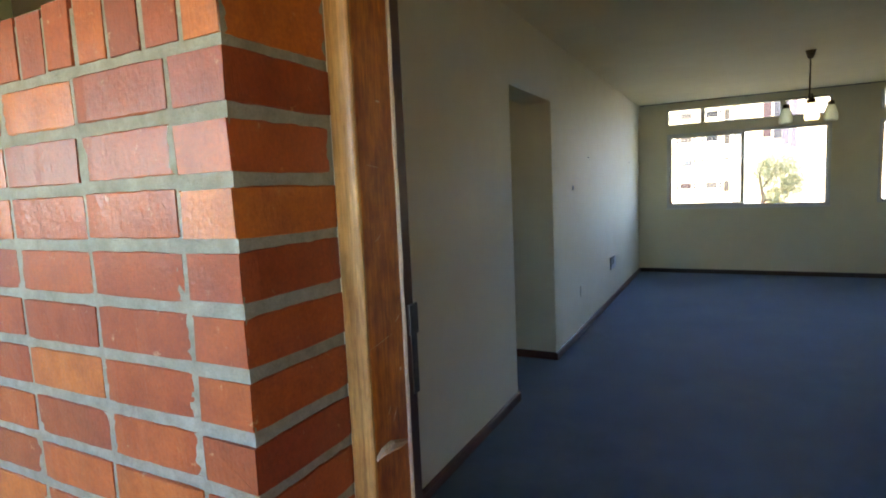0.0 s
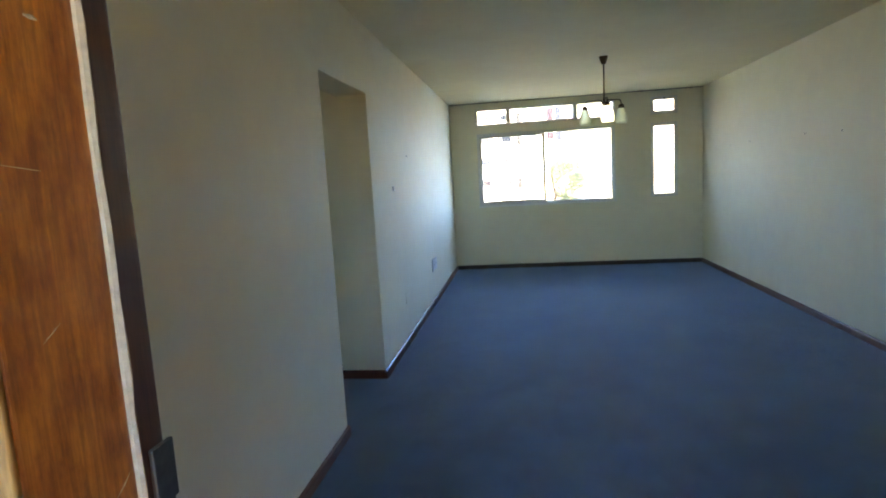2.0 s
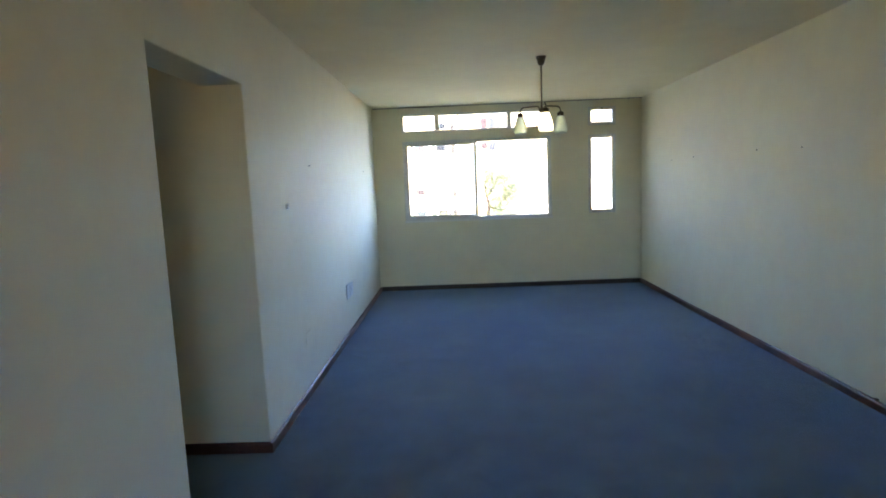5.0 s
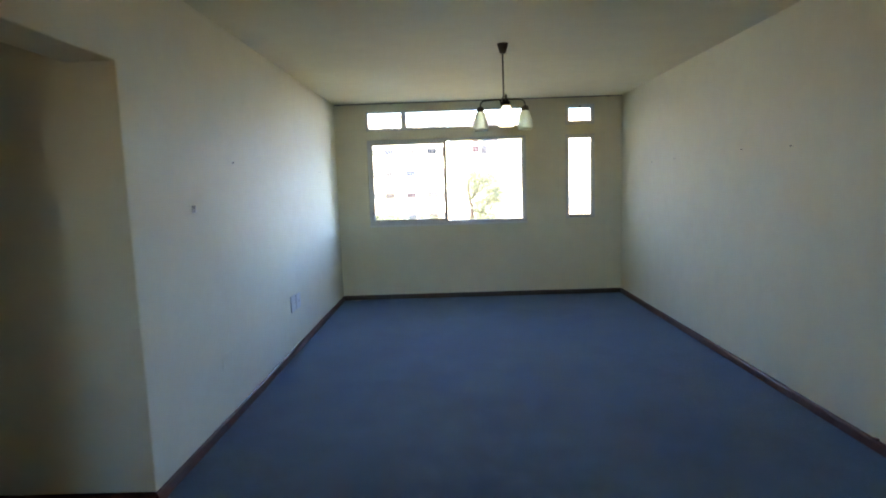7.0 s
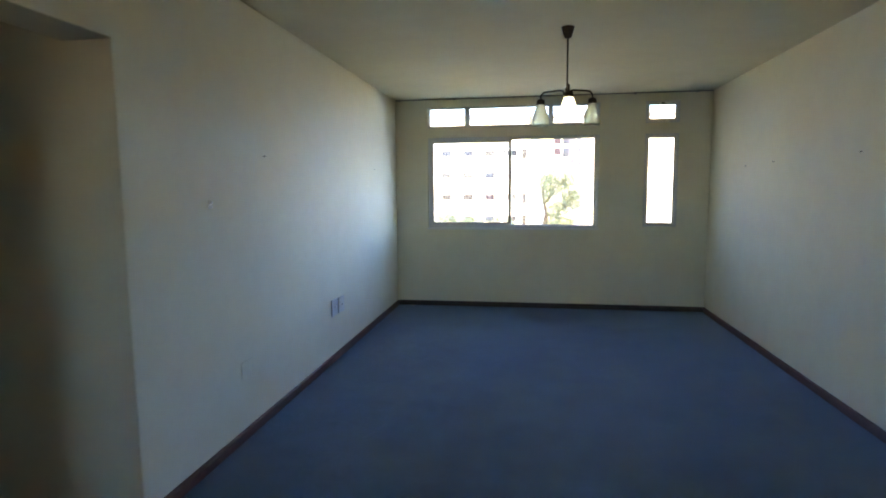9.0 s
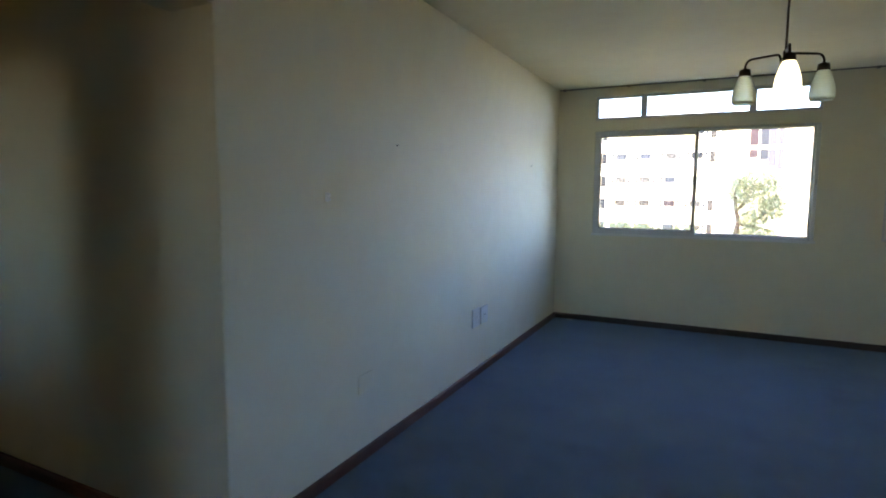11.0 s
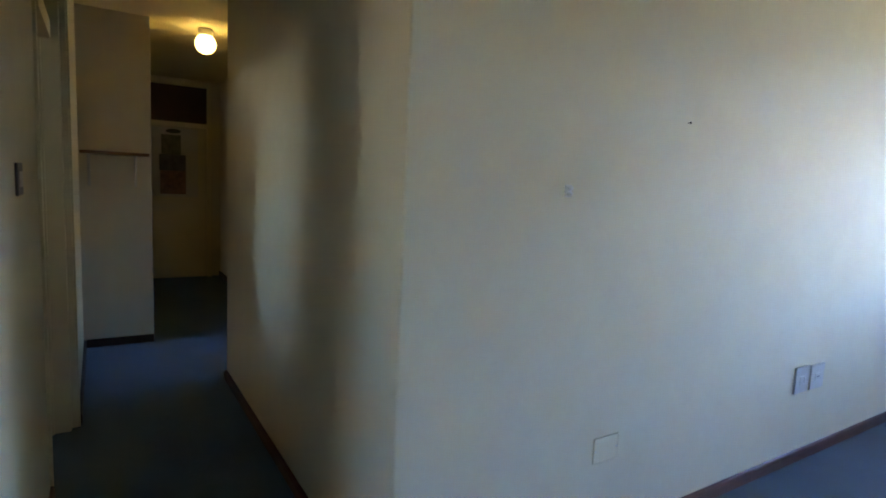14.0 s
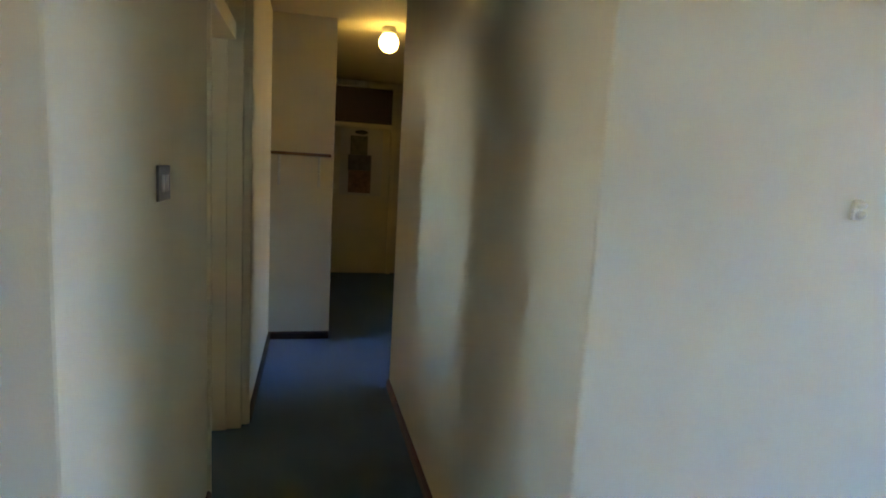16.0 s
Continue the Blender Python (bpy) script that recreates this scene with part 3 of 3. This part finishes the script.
for dx, dy in ARMS:
    r = math.hypot(dx, dy)
    ux, uy = dx / r, dy / r
    pts = []
    for k in range(7):
        t = k / 6 * math.pi / 2
        pts.append((0.022 + 0.020 * (1 - math.cos(t)), 2.075 + 0.035 * math.sin(t)))
    pts += [(0.06, 2.111), (r - 0.045, 2.113)]
    for k in range(1, 8):
        t = k / 7 * math.pi / 2
        pts.append((r - 0.035 + 0.035 * math.sin(t), 2.113 - 0.035 * (1 - math.cos(t))))
    pts.append((r, 2.05))
    bm = bmesh.new()
    tube(bm, [(LX + ux * s, LY + uy * s, z + DROP) for s, z in pts], 0.0058, 10)
    arm = part("arm", bm, BRONZE, lamp, "", True)
    bm = bmesh.new()
    capped(bm, [(0.012, 2.070), (0.026, 2.064), (0.029, 2.040), (0.030, 2.032), (0.024, 2.030)], (LX + dx, LY + dy, DROP))
    part("shade_holder", bm, BRONZE, arm, "", True)
    bm = bmesh.new()
    lathe(bm, SHADE, (LX + dx, LY + dy, 2.036 + DROP), 28)
    lit = dy < 0
    part("shade", bm, OPAL_ON if lit else OPAL, arm, "bright lit opal glass tulip shade" if lit else "milky opal glass tulip shade", True)

# ---- things on the walls of the room ----


def socket(y0, y1, z0, z1, label, slot=False):
    s = tagged(empty("wall_socket"), label, "socket", "sockets on the wall")
    part("plate", boxes(((0.0005, y0, z0), (0.011, y1, z1)), bevel=0.003), PLASTIC, s)
    cy, cz = (y0 + y1) / 2, (z0 + z1) / 2
    part("insert", boxes(((0.011, cy - 0.028, cz - 0.022), (0.0135, cy + 0.028, cz + 0.020)), bevel=0.002), PLASTIC, s)
    if slot:
        part("slot", boxes(((0.0135, cy - 0.014, cz - 0.002), (0.015, cy + 0.014, cz + 0.004)), bevel=0.0005), SWITCH, s, "small dark slot")
    else:
        part("rocker", boxes(((0.0135, cy + 0.008, cz - 0.014), (0.018, cy + 0.020, cz + 0.014)), bevel=0.001), HOOK, s, "white rocker switch")
    return s


socket(6.650, 6.785, 0.382, 0.522, "white plastic wall socket plate beside another")
socket(6.808, 6.948, 0.380, 0.514, "white plastic aerial plate beside a socket", True)
plate = tagged(empty("blank_plate"), "painted-over blanking plate low on the wall", "wall plate")
part("cover", boxes(((0.0005, 5.197, 0.352), (0.0046, 5.330, 0.452)), bevel=0.0036), WALL, plate)
for y_, z_ in ((5.205, 0.402), (5.32, 0.402)):
    bm = bmesh.new()
    box(bm, (0.0052, y_ - 0.004, z_ - 0.004), (0.0075, y_ + 0.004, z_ + 0.004), 0.001)
    part("screw", bm, PLASTIC, plate)

hook = tagged(empty("wall_hook"), "small white plastic adhesive wall hook", "wall hook")
part("back_plate", boxes(((0.0005, 4.953, 1.342), (0.008, 4.980, 1.384)), bevel=0.003), HOOK, hook)
for zc in (1.353, 1.373):
    bm = bmesh.new()
    bmesh.ops.create_uvsphere(bm, u_segments=14, v_segments=8, radius=1, matrix=Matrix.Translation((0.010, 4.970, zc)) @ Matrix.Diagonal((0.009, 0.013, 0.0085, 1)))
    part("peg", bm, HOOK, hook, "", True)


def nail(p, axis):
    n_ = Vector(axis)
    bm = bmesh.new()
    q = Vector(p)
    tube(bm, [q, q + n_ * 0.010, q + n_ * 0.0105, q + n_ * 0.013], [0.0018, 0.0018, 0.005, 0.0045], 8)
    ob = part("nail", bm, NAIL)
    return tagged(ob, "small dark nail sticking out of the painted wall", "nail", "nails in the walls")


nail((0, 5.573, 1.642), (1, 0, 0))
nail((0, 8.013, 1.645), (1, 0, 0))
for y_, z_ in ((7.927, 1.628), (7.337, 1.640), (6.108, 1.642), (5.508, 1.627)):
    nail((XR, y_, z_), (-1, 0, 0))
stop = part("cable_outlet", boxes(((XR - 0.022, 4.670, 0.0605), (XR - 0.0025, 4.695, 0.073)), bevel=0.004), SKIRT)
tagged(stop, "small brown cable outlet box on the skirting board", "cable outlet")
bm = bmesh.new()
for i in range(9):
    p = Vector((0.19 + random.uniform(-0.03, 0.03), 8.93 + random.uniform(-0.015, 0.015), 0.004))
    tube(bm, [p, p + Vector((random.uniform(-0.02, 0.02), random.uniform(-0.01, 0.01), 0.003)), p + Vector((random.uniform(-0.03, 0.03), random.uniform(-0.01, 0.01), 0))], [0.0015, 0.002, 0.001], 5)
tagged(part("fluff", bm, FLUFF), "tiny scrap of white fluff on the carpet", "lint")

# ---- the passage ----
sw = tagged(empty("light_switch"), "dark metal light switch plate with two pale rockers", "light switch")
part("plate", boxes(((-0.695, ON + 0.0005, 1.276), (-0.575, ON + 0.008, 1.368)), bevel=0.003), SWITCH, sw)
for xs in (-0.654, -0.616):
    part("rocker", boxes(((xs - 0.011, ON + 0.008, 1.300), (xs + 0.011, ON + 0.0110, 1.344)), bevel=0.001), PLASTIC, sw, "pale rocker")

d2 = tagged(empty("door_2"), "cream gloss-painted steel door frame with a fanlight, standing open", "door frame", "", "structure")
part("jamb", boxes(((-2.0, ON - 0.13, 0), (-1.955, ON + 0.052, 2.44)), ((-1.955, ON - 0.13, 0), (-1.940, ON - 0.02, 2.44)), ((-2.035, 3.5385, 0), (-2.0005, 3.548, 2.44)), bevel=0.003), CREAM, d2)
part("jamb", boxes(((-1.3195, ON - 0.12, 0), (-1.290, ON + 0.012, 2.44)), bevel=0.003), CREAM, d2)
part("transom_rail", boxes(((-1.939, ON - 0.12, 1.955), (-1.3205, ON + 0.020, 2.035)), bevel=0.003), CREAM, d2)
part("head", boxes(((-1.939, ON - 0.12, 2.39), (-1.3205, ON + 0.020, 2.44)), bevel=0.003), CREAM, d2)
part("fanlight_panel", boxes(((-1.939, ON - 0.07, 2.036), (-1.3205, ON - 0.055, 2.389))), FANPANEL, d2, "dark brown fanlight panel")

d3 = tagged(empty("door_3"), "cream painted flush door with a poster under a dark brown fanlight, shut", "door", "", "structure")
EX = -6.40
part("door_leaf", boxes(((EX + 0.02, 4.075, 0.008), (EX + 0.060, 4.845, 1.905)), bevel=0.003), DOORPAINT, d3)
for y0, y1 in ((4.02, 4.07), (4.85, 4.90)):
    part("jamb", boxes(((EX + 0.001, y0, 0), (EX + 0.085, y1, 2.46)), bevel=0.003), CREAM, d3)
part("transom_rail", boxes(((EX + 0.001, 4.0705, 1.91), (EX + 0.080, 4.8495, 1.962)), bevel=0.003), CREAM, d3)
part("head", boxes(((EX + 0.001, 4.0705, 2.41), (EX + 0.080, 4.8495, 2.46)), bevel=0.003), CREAM, d3)
part("fanlight_panel", boxes(((EX + 0.01, 4.0705, 1.9625), (EX + 0.03, 4.8495, 2.4095))), FANPANEL, d3, "dark brown fanlight panel")

poster = tagged(empty("poster"), "faded paper poster with a dark picture stuck on the door", "poster")
PX = EX + 0.0605
part("sheet", boxes(((PX, 4.20, 1.035), (PX + 0.002, 4.74, 1.885))), PAPER, poster)
part("picture", boxes(((PX + 0.002, 4.325, 1.56), (PX + 0.0035, 4.545, 1.80))), INK_A, poster)
part("picture", boxes(((PX + 0.002, 4.300, 1.36), (PX + 0.0035, 4.600, 1.559))), INK_C, poster)
part("picture", boxes(((PX + 0.002, 4.310, 1.07), (PX + 0.0035, 4.600, 1.359))), INK_B, poster)
bm = bmesh.new()
bmesh.ops.create_cone(bm, cap_ends=True, segments=28, radius1=0.5, radius2=0.5, depth=1, matrix=Matrix.Translation((PX + 0.005, 4.46, 1.845)) @ Matrix.Diagonal((0.006, 0.17, 0.055, 1)) @ Matrix.Rotation(radians(90), 4, "Y"))
part("oval_badge", bm, BADGE, poster, "dark oval badge")

shelf = tagged(empty("wall_shelf"), "narrow brown wooden shelf on two white brackets, empty", "shelf")
part("board", boxes(((-3.5095, 3.548, 1.458), (-3.355, 3.985, 1.480)), bevel=0.002), SHELFWOOD, shelf)
for yb in (3.60, 3.90):
    bm = bmesh.new()
    box(bm, (-3.5095, yb - 0.010, 1.225), (-3.502, yb + 0.010, 1.457), 0.002)
    box(bm, (-3.5015, yb - 0.010, 1.449), (-3.38, yb + 0.010, 1.457), 0.002)
    tube(bm, [(-3.505, yb, 1.27), (-3.48, yb, 1.34), (-3.435, yb, 1.40), (-3.395, yb, 1.452)], 0.005, 6)
    part("bracket", bm, PLASTIC, shelf, "white metal bracket")

glb = tagged(empty("globe_lamp"), "opal glass globe ceiling lamp, lit warm yellow", "ceiling lamp")
GX, GY, GZ = -3.585, 4.411, 2.382
bm = bmesh.new()
capped(bm, [(0.052, 2.445), (0.058, 2.450), (0.058, 2.488), (0.050, 2.4995)], (GX, GY, 0))
part("base", bm, PLASTIC, glb, "", True)
bm = bmesh.new()
bmesh.ops.create_uvsphere(bm, u_segments=32, v_segments=20, radius=0.078, matrix=Matrix.Translation((GX, GY, GZ)))
part("globe", bm, OPAL_LIT, glb, "", True)

# ---- outside the windows ----
ground = structure("ground", boxes(((-600, -600, -9.2), (600, 900, -9.0))), WARM_GROUND, "unseen ochre ground far below, coloured to bounce warm light upward", "ground")


def leaves(bm, centre, radii, count, size):
    for i in range(count):
        while True:
            p = Vector((random.uniform(-1, 1), random.uniform(-1, 1), random.uniform(-1, 1)))
            if 0.15 < p.length < 1:
                break
        p = Vector(centre) + Vector((p.x * radii[0], p.y * radii[1], p.z * radii[2]))
        q = Euler((random.uniform(0, 6.3), random.uniform(0, 6.3), random.uniform(0, 6.3))).to_matrix()
        s = size * random.uniform(0.6, 1.4)
        vs = [bm.verts.new(p + q @ Vector(c) * s) for c in ((-0.5, 0, 0), (0, -0.22, 0.05), (0.5, 0, 0), (0, 0.22, 0.05))]
        bm.faces.new(vs)


def tree(base, limbs, clumps, count, size, label):
    t = tagged(empty("tree"), label, "tree")
    bm = bmesh.new()
    for pts, rad in limbs:
        tube(bm, [Vector(base) + Vector(p) for p in pts], rad, 8)
    part("trunk", bm, BARK, t, "", True)
    bm = bmesh.new()
    for c, r in clumps:
        leaves(bm, Vector(base) + Vector(c), r, count, size)
    part("crown", bm, LEAF, t, "sparse light-green crown")
    return t


tree((2.05, 18.0, -9.0),
     [([(0.1, 0, 0), (0.0, 0, 4), (0.08, 0, 7.5), (-0.04, 0, 9.3), (0.02, 0, 9.75), (-0.05, 0, 10.05), (-0.09, 0, 10.45), (0.02, 0.05, 10.75)], [0.20, 0.16, 0.12, 0.075, 0.055, 0.042, 0.03, 0.012]),
      ([(0.0, 0, 9.72), (0.25, 0.05, 9.64), (0.50, 0.05, 9.60), (0.74, 0, 9.57), (1.0, 0, 9.66)], [0.04, 0.035, 0.028, 0.02, 0.008]),
      ([(0.22, 0.05, 9.65), (0.36, 0.1, 9.76), (0.52, 0.1, 9.92), (0.68, 0.1, 10.04), (1.08, 0.1, 10.29)], [0.03, 0.028, 0.022, 0.018, 0.006]),
      ([(-0.04, 0, 10.0), (0.18, -0.1, 10.3), (0.34, -0.1, 10.75)], [0.028, 0.02, 0.008])],
     [((0.35, 0, 10.76), (0.44, 0.4, 0.30)), ((0.05, 0.1, 10.50), (0.32, 0.4, 0.34)), ((0.66, 0.1, 10.48), (0.36, 0.4, 0.36)), ((0.36, 0, 10.22), (0.50, 0.4, 0.36)), ((0.72, 0.1, 10.08), (0.32, 0.4, 0.28)),
      ((0.30, 0.1, 9.78), (0.34, 0.4, 0.24)), ((0.40, 0, 9.48), (0.50, 0.4, 0.16)), ((0.2, 0, 8.3), (1.0, 0.9, 0.6))], 1500, 0.052,
     "light-green leafy tree with a dark forked trunk, seen through the window")
tree((-3.6, 36.0, -9.0), [([(0, 0, 0), (0.1, 0, 4), (0, 0, 8)], [0.25, 0.2, 0.06]), ([(0.05, 0, 5), (1.3, 0, 7.2), (2.0, 0, 8.0)], [0.14, 0.08, 0.03])],
     [((0.2, 0, 8.2), (1.5, 1.2, 0.8)), ((1.8, 0, 8.0), (1.5, 1.2, 0.7)), ((3.6, 0, 7.9), (1.3, 1.1, 0.8)), ((-1.4, 0, 7.8), (1.2, 1.1, 0.8))], 600, 0.24,
     "light-green treetop below the window level")

block = tagged(empty("apartment_building"), "long white sunlit apartment block with rows of windows", "building")
BY = 68.0
part("wall", boxes(((-60, BY, -9.0), (1.45, BY + 12, 9.7))), FAR_FACADE, block)
part("roof", boxes(((-60.3, BY - 0.3, 9.7), (1.75, BY + 12.3, 10.0))), CONCRETE, block)
ROW_GLASS = ((DARKGLASS, SKYGLASS, BLIND_PALE), (SKYGLASS, SKYGLASS, BLIND_PALE, DARKGLASS), (BLIND_PALE, BLIND_PALE, SKYGLASS), (BLIND, BLIND, CURTAIN, BLIND_PALE), (SKYGLASS, BLIND), (DARKGLASS, BLIND))
for row in range(6):
    zc = 8.13 - 2.56 * row
    part("string_course", boxes(((-60, BY - 0.05, zc - 1.25), (1.45, BY - 0.001, zc - 1.15))), FAR_FACADE, block)
    for bay in range(5):
        xb = 0.92 - 11.1 * bay
        part("window", boxes(((xb - 0.26, BY - 0.03, zc - 0.75), (xb + 0.26, BY - 0.002, zc + 0.43))), BLIND if bay == 0 else DARKGLASS, block)
        for col in range(4):
            xc_ = xb - 1.47 - 2.58 * col
            w = part("window", frame_bm(xc_ - 1.08, xc_ + 1.08, zc - 0.38, zc + 0.38, 0.05, BY - 0.06, BY - 0.005, 0), FAR_FACADE, block)
            kinds = ROW_GLASS[row]
            pane_mat = kinds[(3 - col) % len(kinds)]
            part("pane", boxes(((xc_ - 0.57, BY - 0.03, zc - 0.32), (xc_ + 0.57, BY - 0.002, zc + 0.32))), pane_mat, w)
            for sgn in (-1, 1):
                for zz in (-0.18, 0.18):
                    part("pane", boxes(((xc_ + sgn * 0.86 - 0.16, BY - 0.03, zc + zz - 0.13), (xc_ + sgn * 0.86 + 0.16, BY - 0.002, zc + zz + 0.13))), SKYGLASS, w)
wing = tagged(empty("stair_tower"), "pale rear block with maroon, grey and lavender stair tower strips", "building")
part("wall", boxes(((1.6, BY + 6, -9.0), (40, BY + 18, 10.3))), FAR_FACADE, wing)
part("roof", boxes(((1.5, BY + 5.7, 10.3), (40.3, BY + 18.3, 10.6))), CONCRETE, wing)
for x0, x1, z0, z1, mt in ((4.54, 5.36, 6.95, 9.6, STAIR), (4.54, 5.36, 5.6, 6.45, STAIR), (5.58, 6.37, 6.95, 9.6, STAIRG), (5.58, 6.37, 5.35, 6.45, STAIRG), (6.40, 7.15, 6.95, 9.6, STAIRL), (6.40, 7.15, 4.6, 6.45, STAIRL), (7.25, 7.85, 6.95, 9.6, STAIRL), (7.25, 7.85, 4.25, 6.45, STAIRL)):
    part("stair_panel", boxes(((x0, BY + 5.94, z0), (x1, BY + 5.995, z1))), mt, wing)

# ---- brickwork beside the door, brick by brick ----
BX, BYF = 0.622, 0.680      # the corner of the brickwork
BW, BH, BD, JZ, JX = 0.2215, 0.0745, 0.1130, 0.0190, 0.0110
Z0 = 0.0418
brickwall = structure("brick_wall", bmesh.new(), MORTAR, "sealed orange-red brick wall in stack bond with thick grey mortar", "brick wall")
bm = bmesh.new()
SILLZ = 1.628
box(bm, (-1.25, BYF + 0.007, -0.02), (BX - 0.007, 0.9015, SILLZ))
box(bm, (0.262, BYF + 0.007, SILLZ), (BX - 0.007, 0.9015, H))

box(bm, (-1.25, BYF + 0.005, SILLZ - 0.003), (0.262, 0.9015, 1.735))


def brick_mesh(sx, sy, sz, seed):
    """A brick lofted along its longest side, its arrises worn and wandering."""
    rnd = random.Random(seed)
    size = (sx, sy, sz)
    ax = max(range(3), key=lambda k: size[k])
    u, w = [k for k in range(3) if k != ax]
    n, c = 7, 0.0022
    rows = []
    for k in range(n + 1):
        a_ = size[ax] * k / n
        inset = 0.0022 if k in (0, n) else 0.0
        if k == 0:
            a_ = 0.0
        U, W = size[u], size[w]
        prof = [(c, 0), (U - c, 0), (U, c), (U, W - c), (U - c, W), (c, W), (0, W - c), (0, c)]
        ring = []
        for pu, pw in prof:
            q = [0.0, 0.0, 0.0]
            q[ax] = a_ + rnd.uniform(-1, 1) * 0.0012
            q[u] = min(max(pu, inset), U - inset) + rnd.uniform(-1, 1) * 0.0011
            q[w] = min(max(pw, inset), W - inset) + rnd.uniform(-1, 1) * 0.0011
            ring.append(q)
        rows.append(ring)
    bm = bmesh.new()
    rings = [[bm.verts.new(q) for q in ring] for ring in rows]
    for p, q in zip(rings, rings[1:]):
        for i in range(8):
            bm.faces.new((p[i], p[(i + 1) % 8], q[(i + 1) % 8], q[i]))
    bm.faces.new(rings[0])
    bm.faces.new(rings[-1])
    return finish("brick", bm, BRICK)


def pointing(bm, origin, u, v, n, nu, nv, cell):
    """A hand-struck mortar face, uneven in and out, over origin + u + v."""
    u, v, n, o = Vector(u), Vector(v), Vector(n), Vector(origin)
    grid = []
    for i in range(nu + 1):
        line = []
        for j in range(nv + 1):
            p = o + u * (i * cell) + v * (j * cell)
            d = 0.0010 * noise.noise(p * 26) + 0.0011 * noise.noise(p * 75 + Vector((9, 2, 5)))
            line.append(bm.verts.new(p + n * d))
        grid.append(line)
    for i in range(nu):
        for j in range(nv):
            bm.faces.new((grid[i][j], grid[i + 1][j], grid[i + 1][j + 1], grid[i][j + 1]))


CELL = 0.007
pointing(bm, (BX - 0.0030 - 118 * CELL, BYF + 0.0030, 0.55), (1, 0, 0), (0, 0, 1), (0, -1, 0), 118, 167, CELL)
pointing(bm, (BX - 0.0030, BYF + 0.0030, 0.55), (0, 1, 0), (0, 0, 1), (1, 0, 0), 31, 277, CELL)
brickwall.data = finish("brick_wall", bm, MORTAR)

STRETCH = [brick_mesh(BW, BD, BH, i) for i in range(5)]
CORNER = [brick_mesh(BD, BW, BH, 20 + i) for i in range(5)]
ROWLOCK = [brick_mesh(BH, BW, 0.108, 40 + i) for i in range(5)]
rnd = random.Random(3)


def brick(me, x, y, z):
    ob = new("brick", me)
    ob.parent = brickwall
    ob.matrix_basis = pose(x + rnd.uniform(-0.0010, 0.0010), y + rnd.uniform(-0.0015, 0.0015), z + rnd.uniform(-0.0015, 0.0015), rnd.uniform(-0.3, 0.3), rnd.uniform(-0.4, 0.4), rnd.uniform(-0.4, 0.4))


row = 0
while Z0 + row * (BH + JZ) < H - 0.08:
    z = Z0 + row * (BH + JZ)
    if z < SILLZ - 0.05:
        brick(CORNER[rnd.randrange(5)], BX - BD, BYF, z)
        if z > 0.35:
            for k in range(7):
                brick(STRETCH[rnd.randrange(5)], BX - BD - JX - BW - k * (BW + JX), BYF, z)
    row += 1
for k in range(21):
    brick(ROWLOCK[rnd.randrange(5)], BX - BH - k * (BH + 0.0088), BYF, SILLZ)
for j in range(8):
    z = SILLZ + 0.108 + 0.0205 + j * (BH + JZ)
    if z + BH < H:
        brick(CORNER[rnd.randrange(5)], BX - BD, BYF, z)
        brick(STRETCH[rnd.randrange(5)], BX - BD - JX - BW, BYF, z)
structure("window_reveal", boxes(((-1.25, 0.858, 1.736), (0.2615, 0.9010, 1.760)), ((0.245, BYF + 0.03, 1.761), (0.2615, 0.9010, 2.42))), BEIGE, "beige plastered reveal of the kitchen window", "wall")
structure("brick_wall_east", boxes(((1.63, BYF, -0.02), (3.8, 0.9015, H))), MORTAR, "plain wall on the far side of the entrance", "wall")
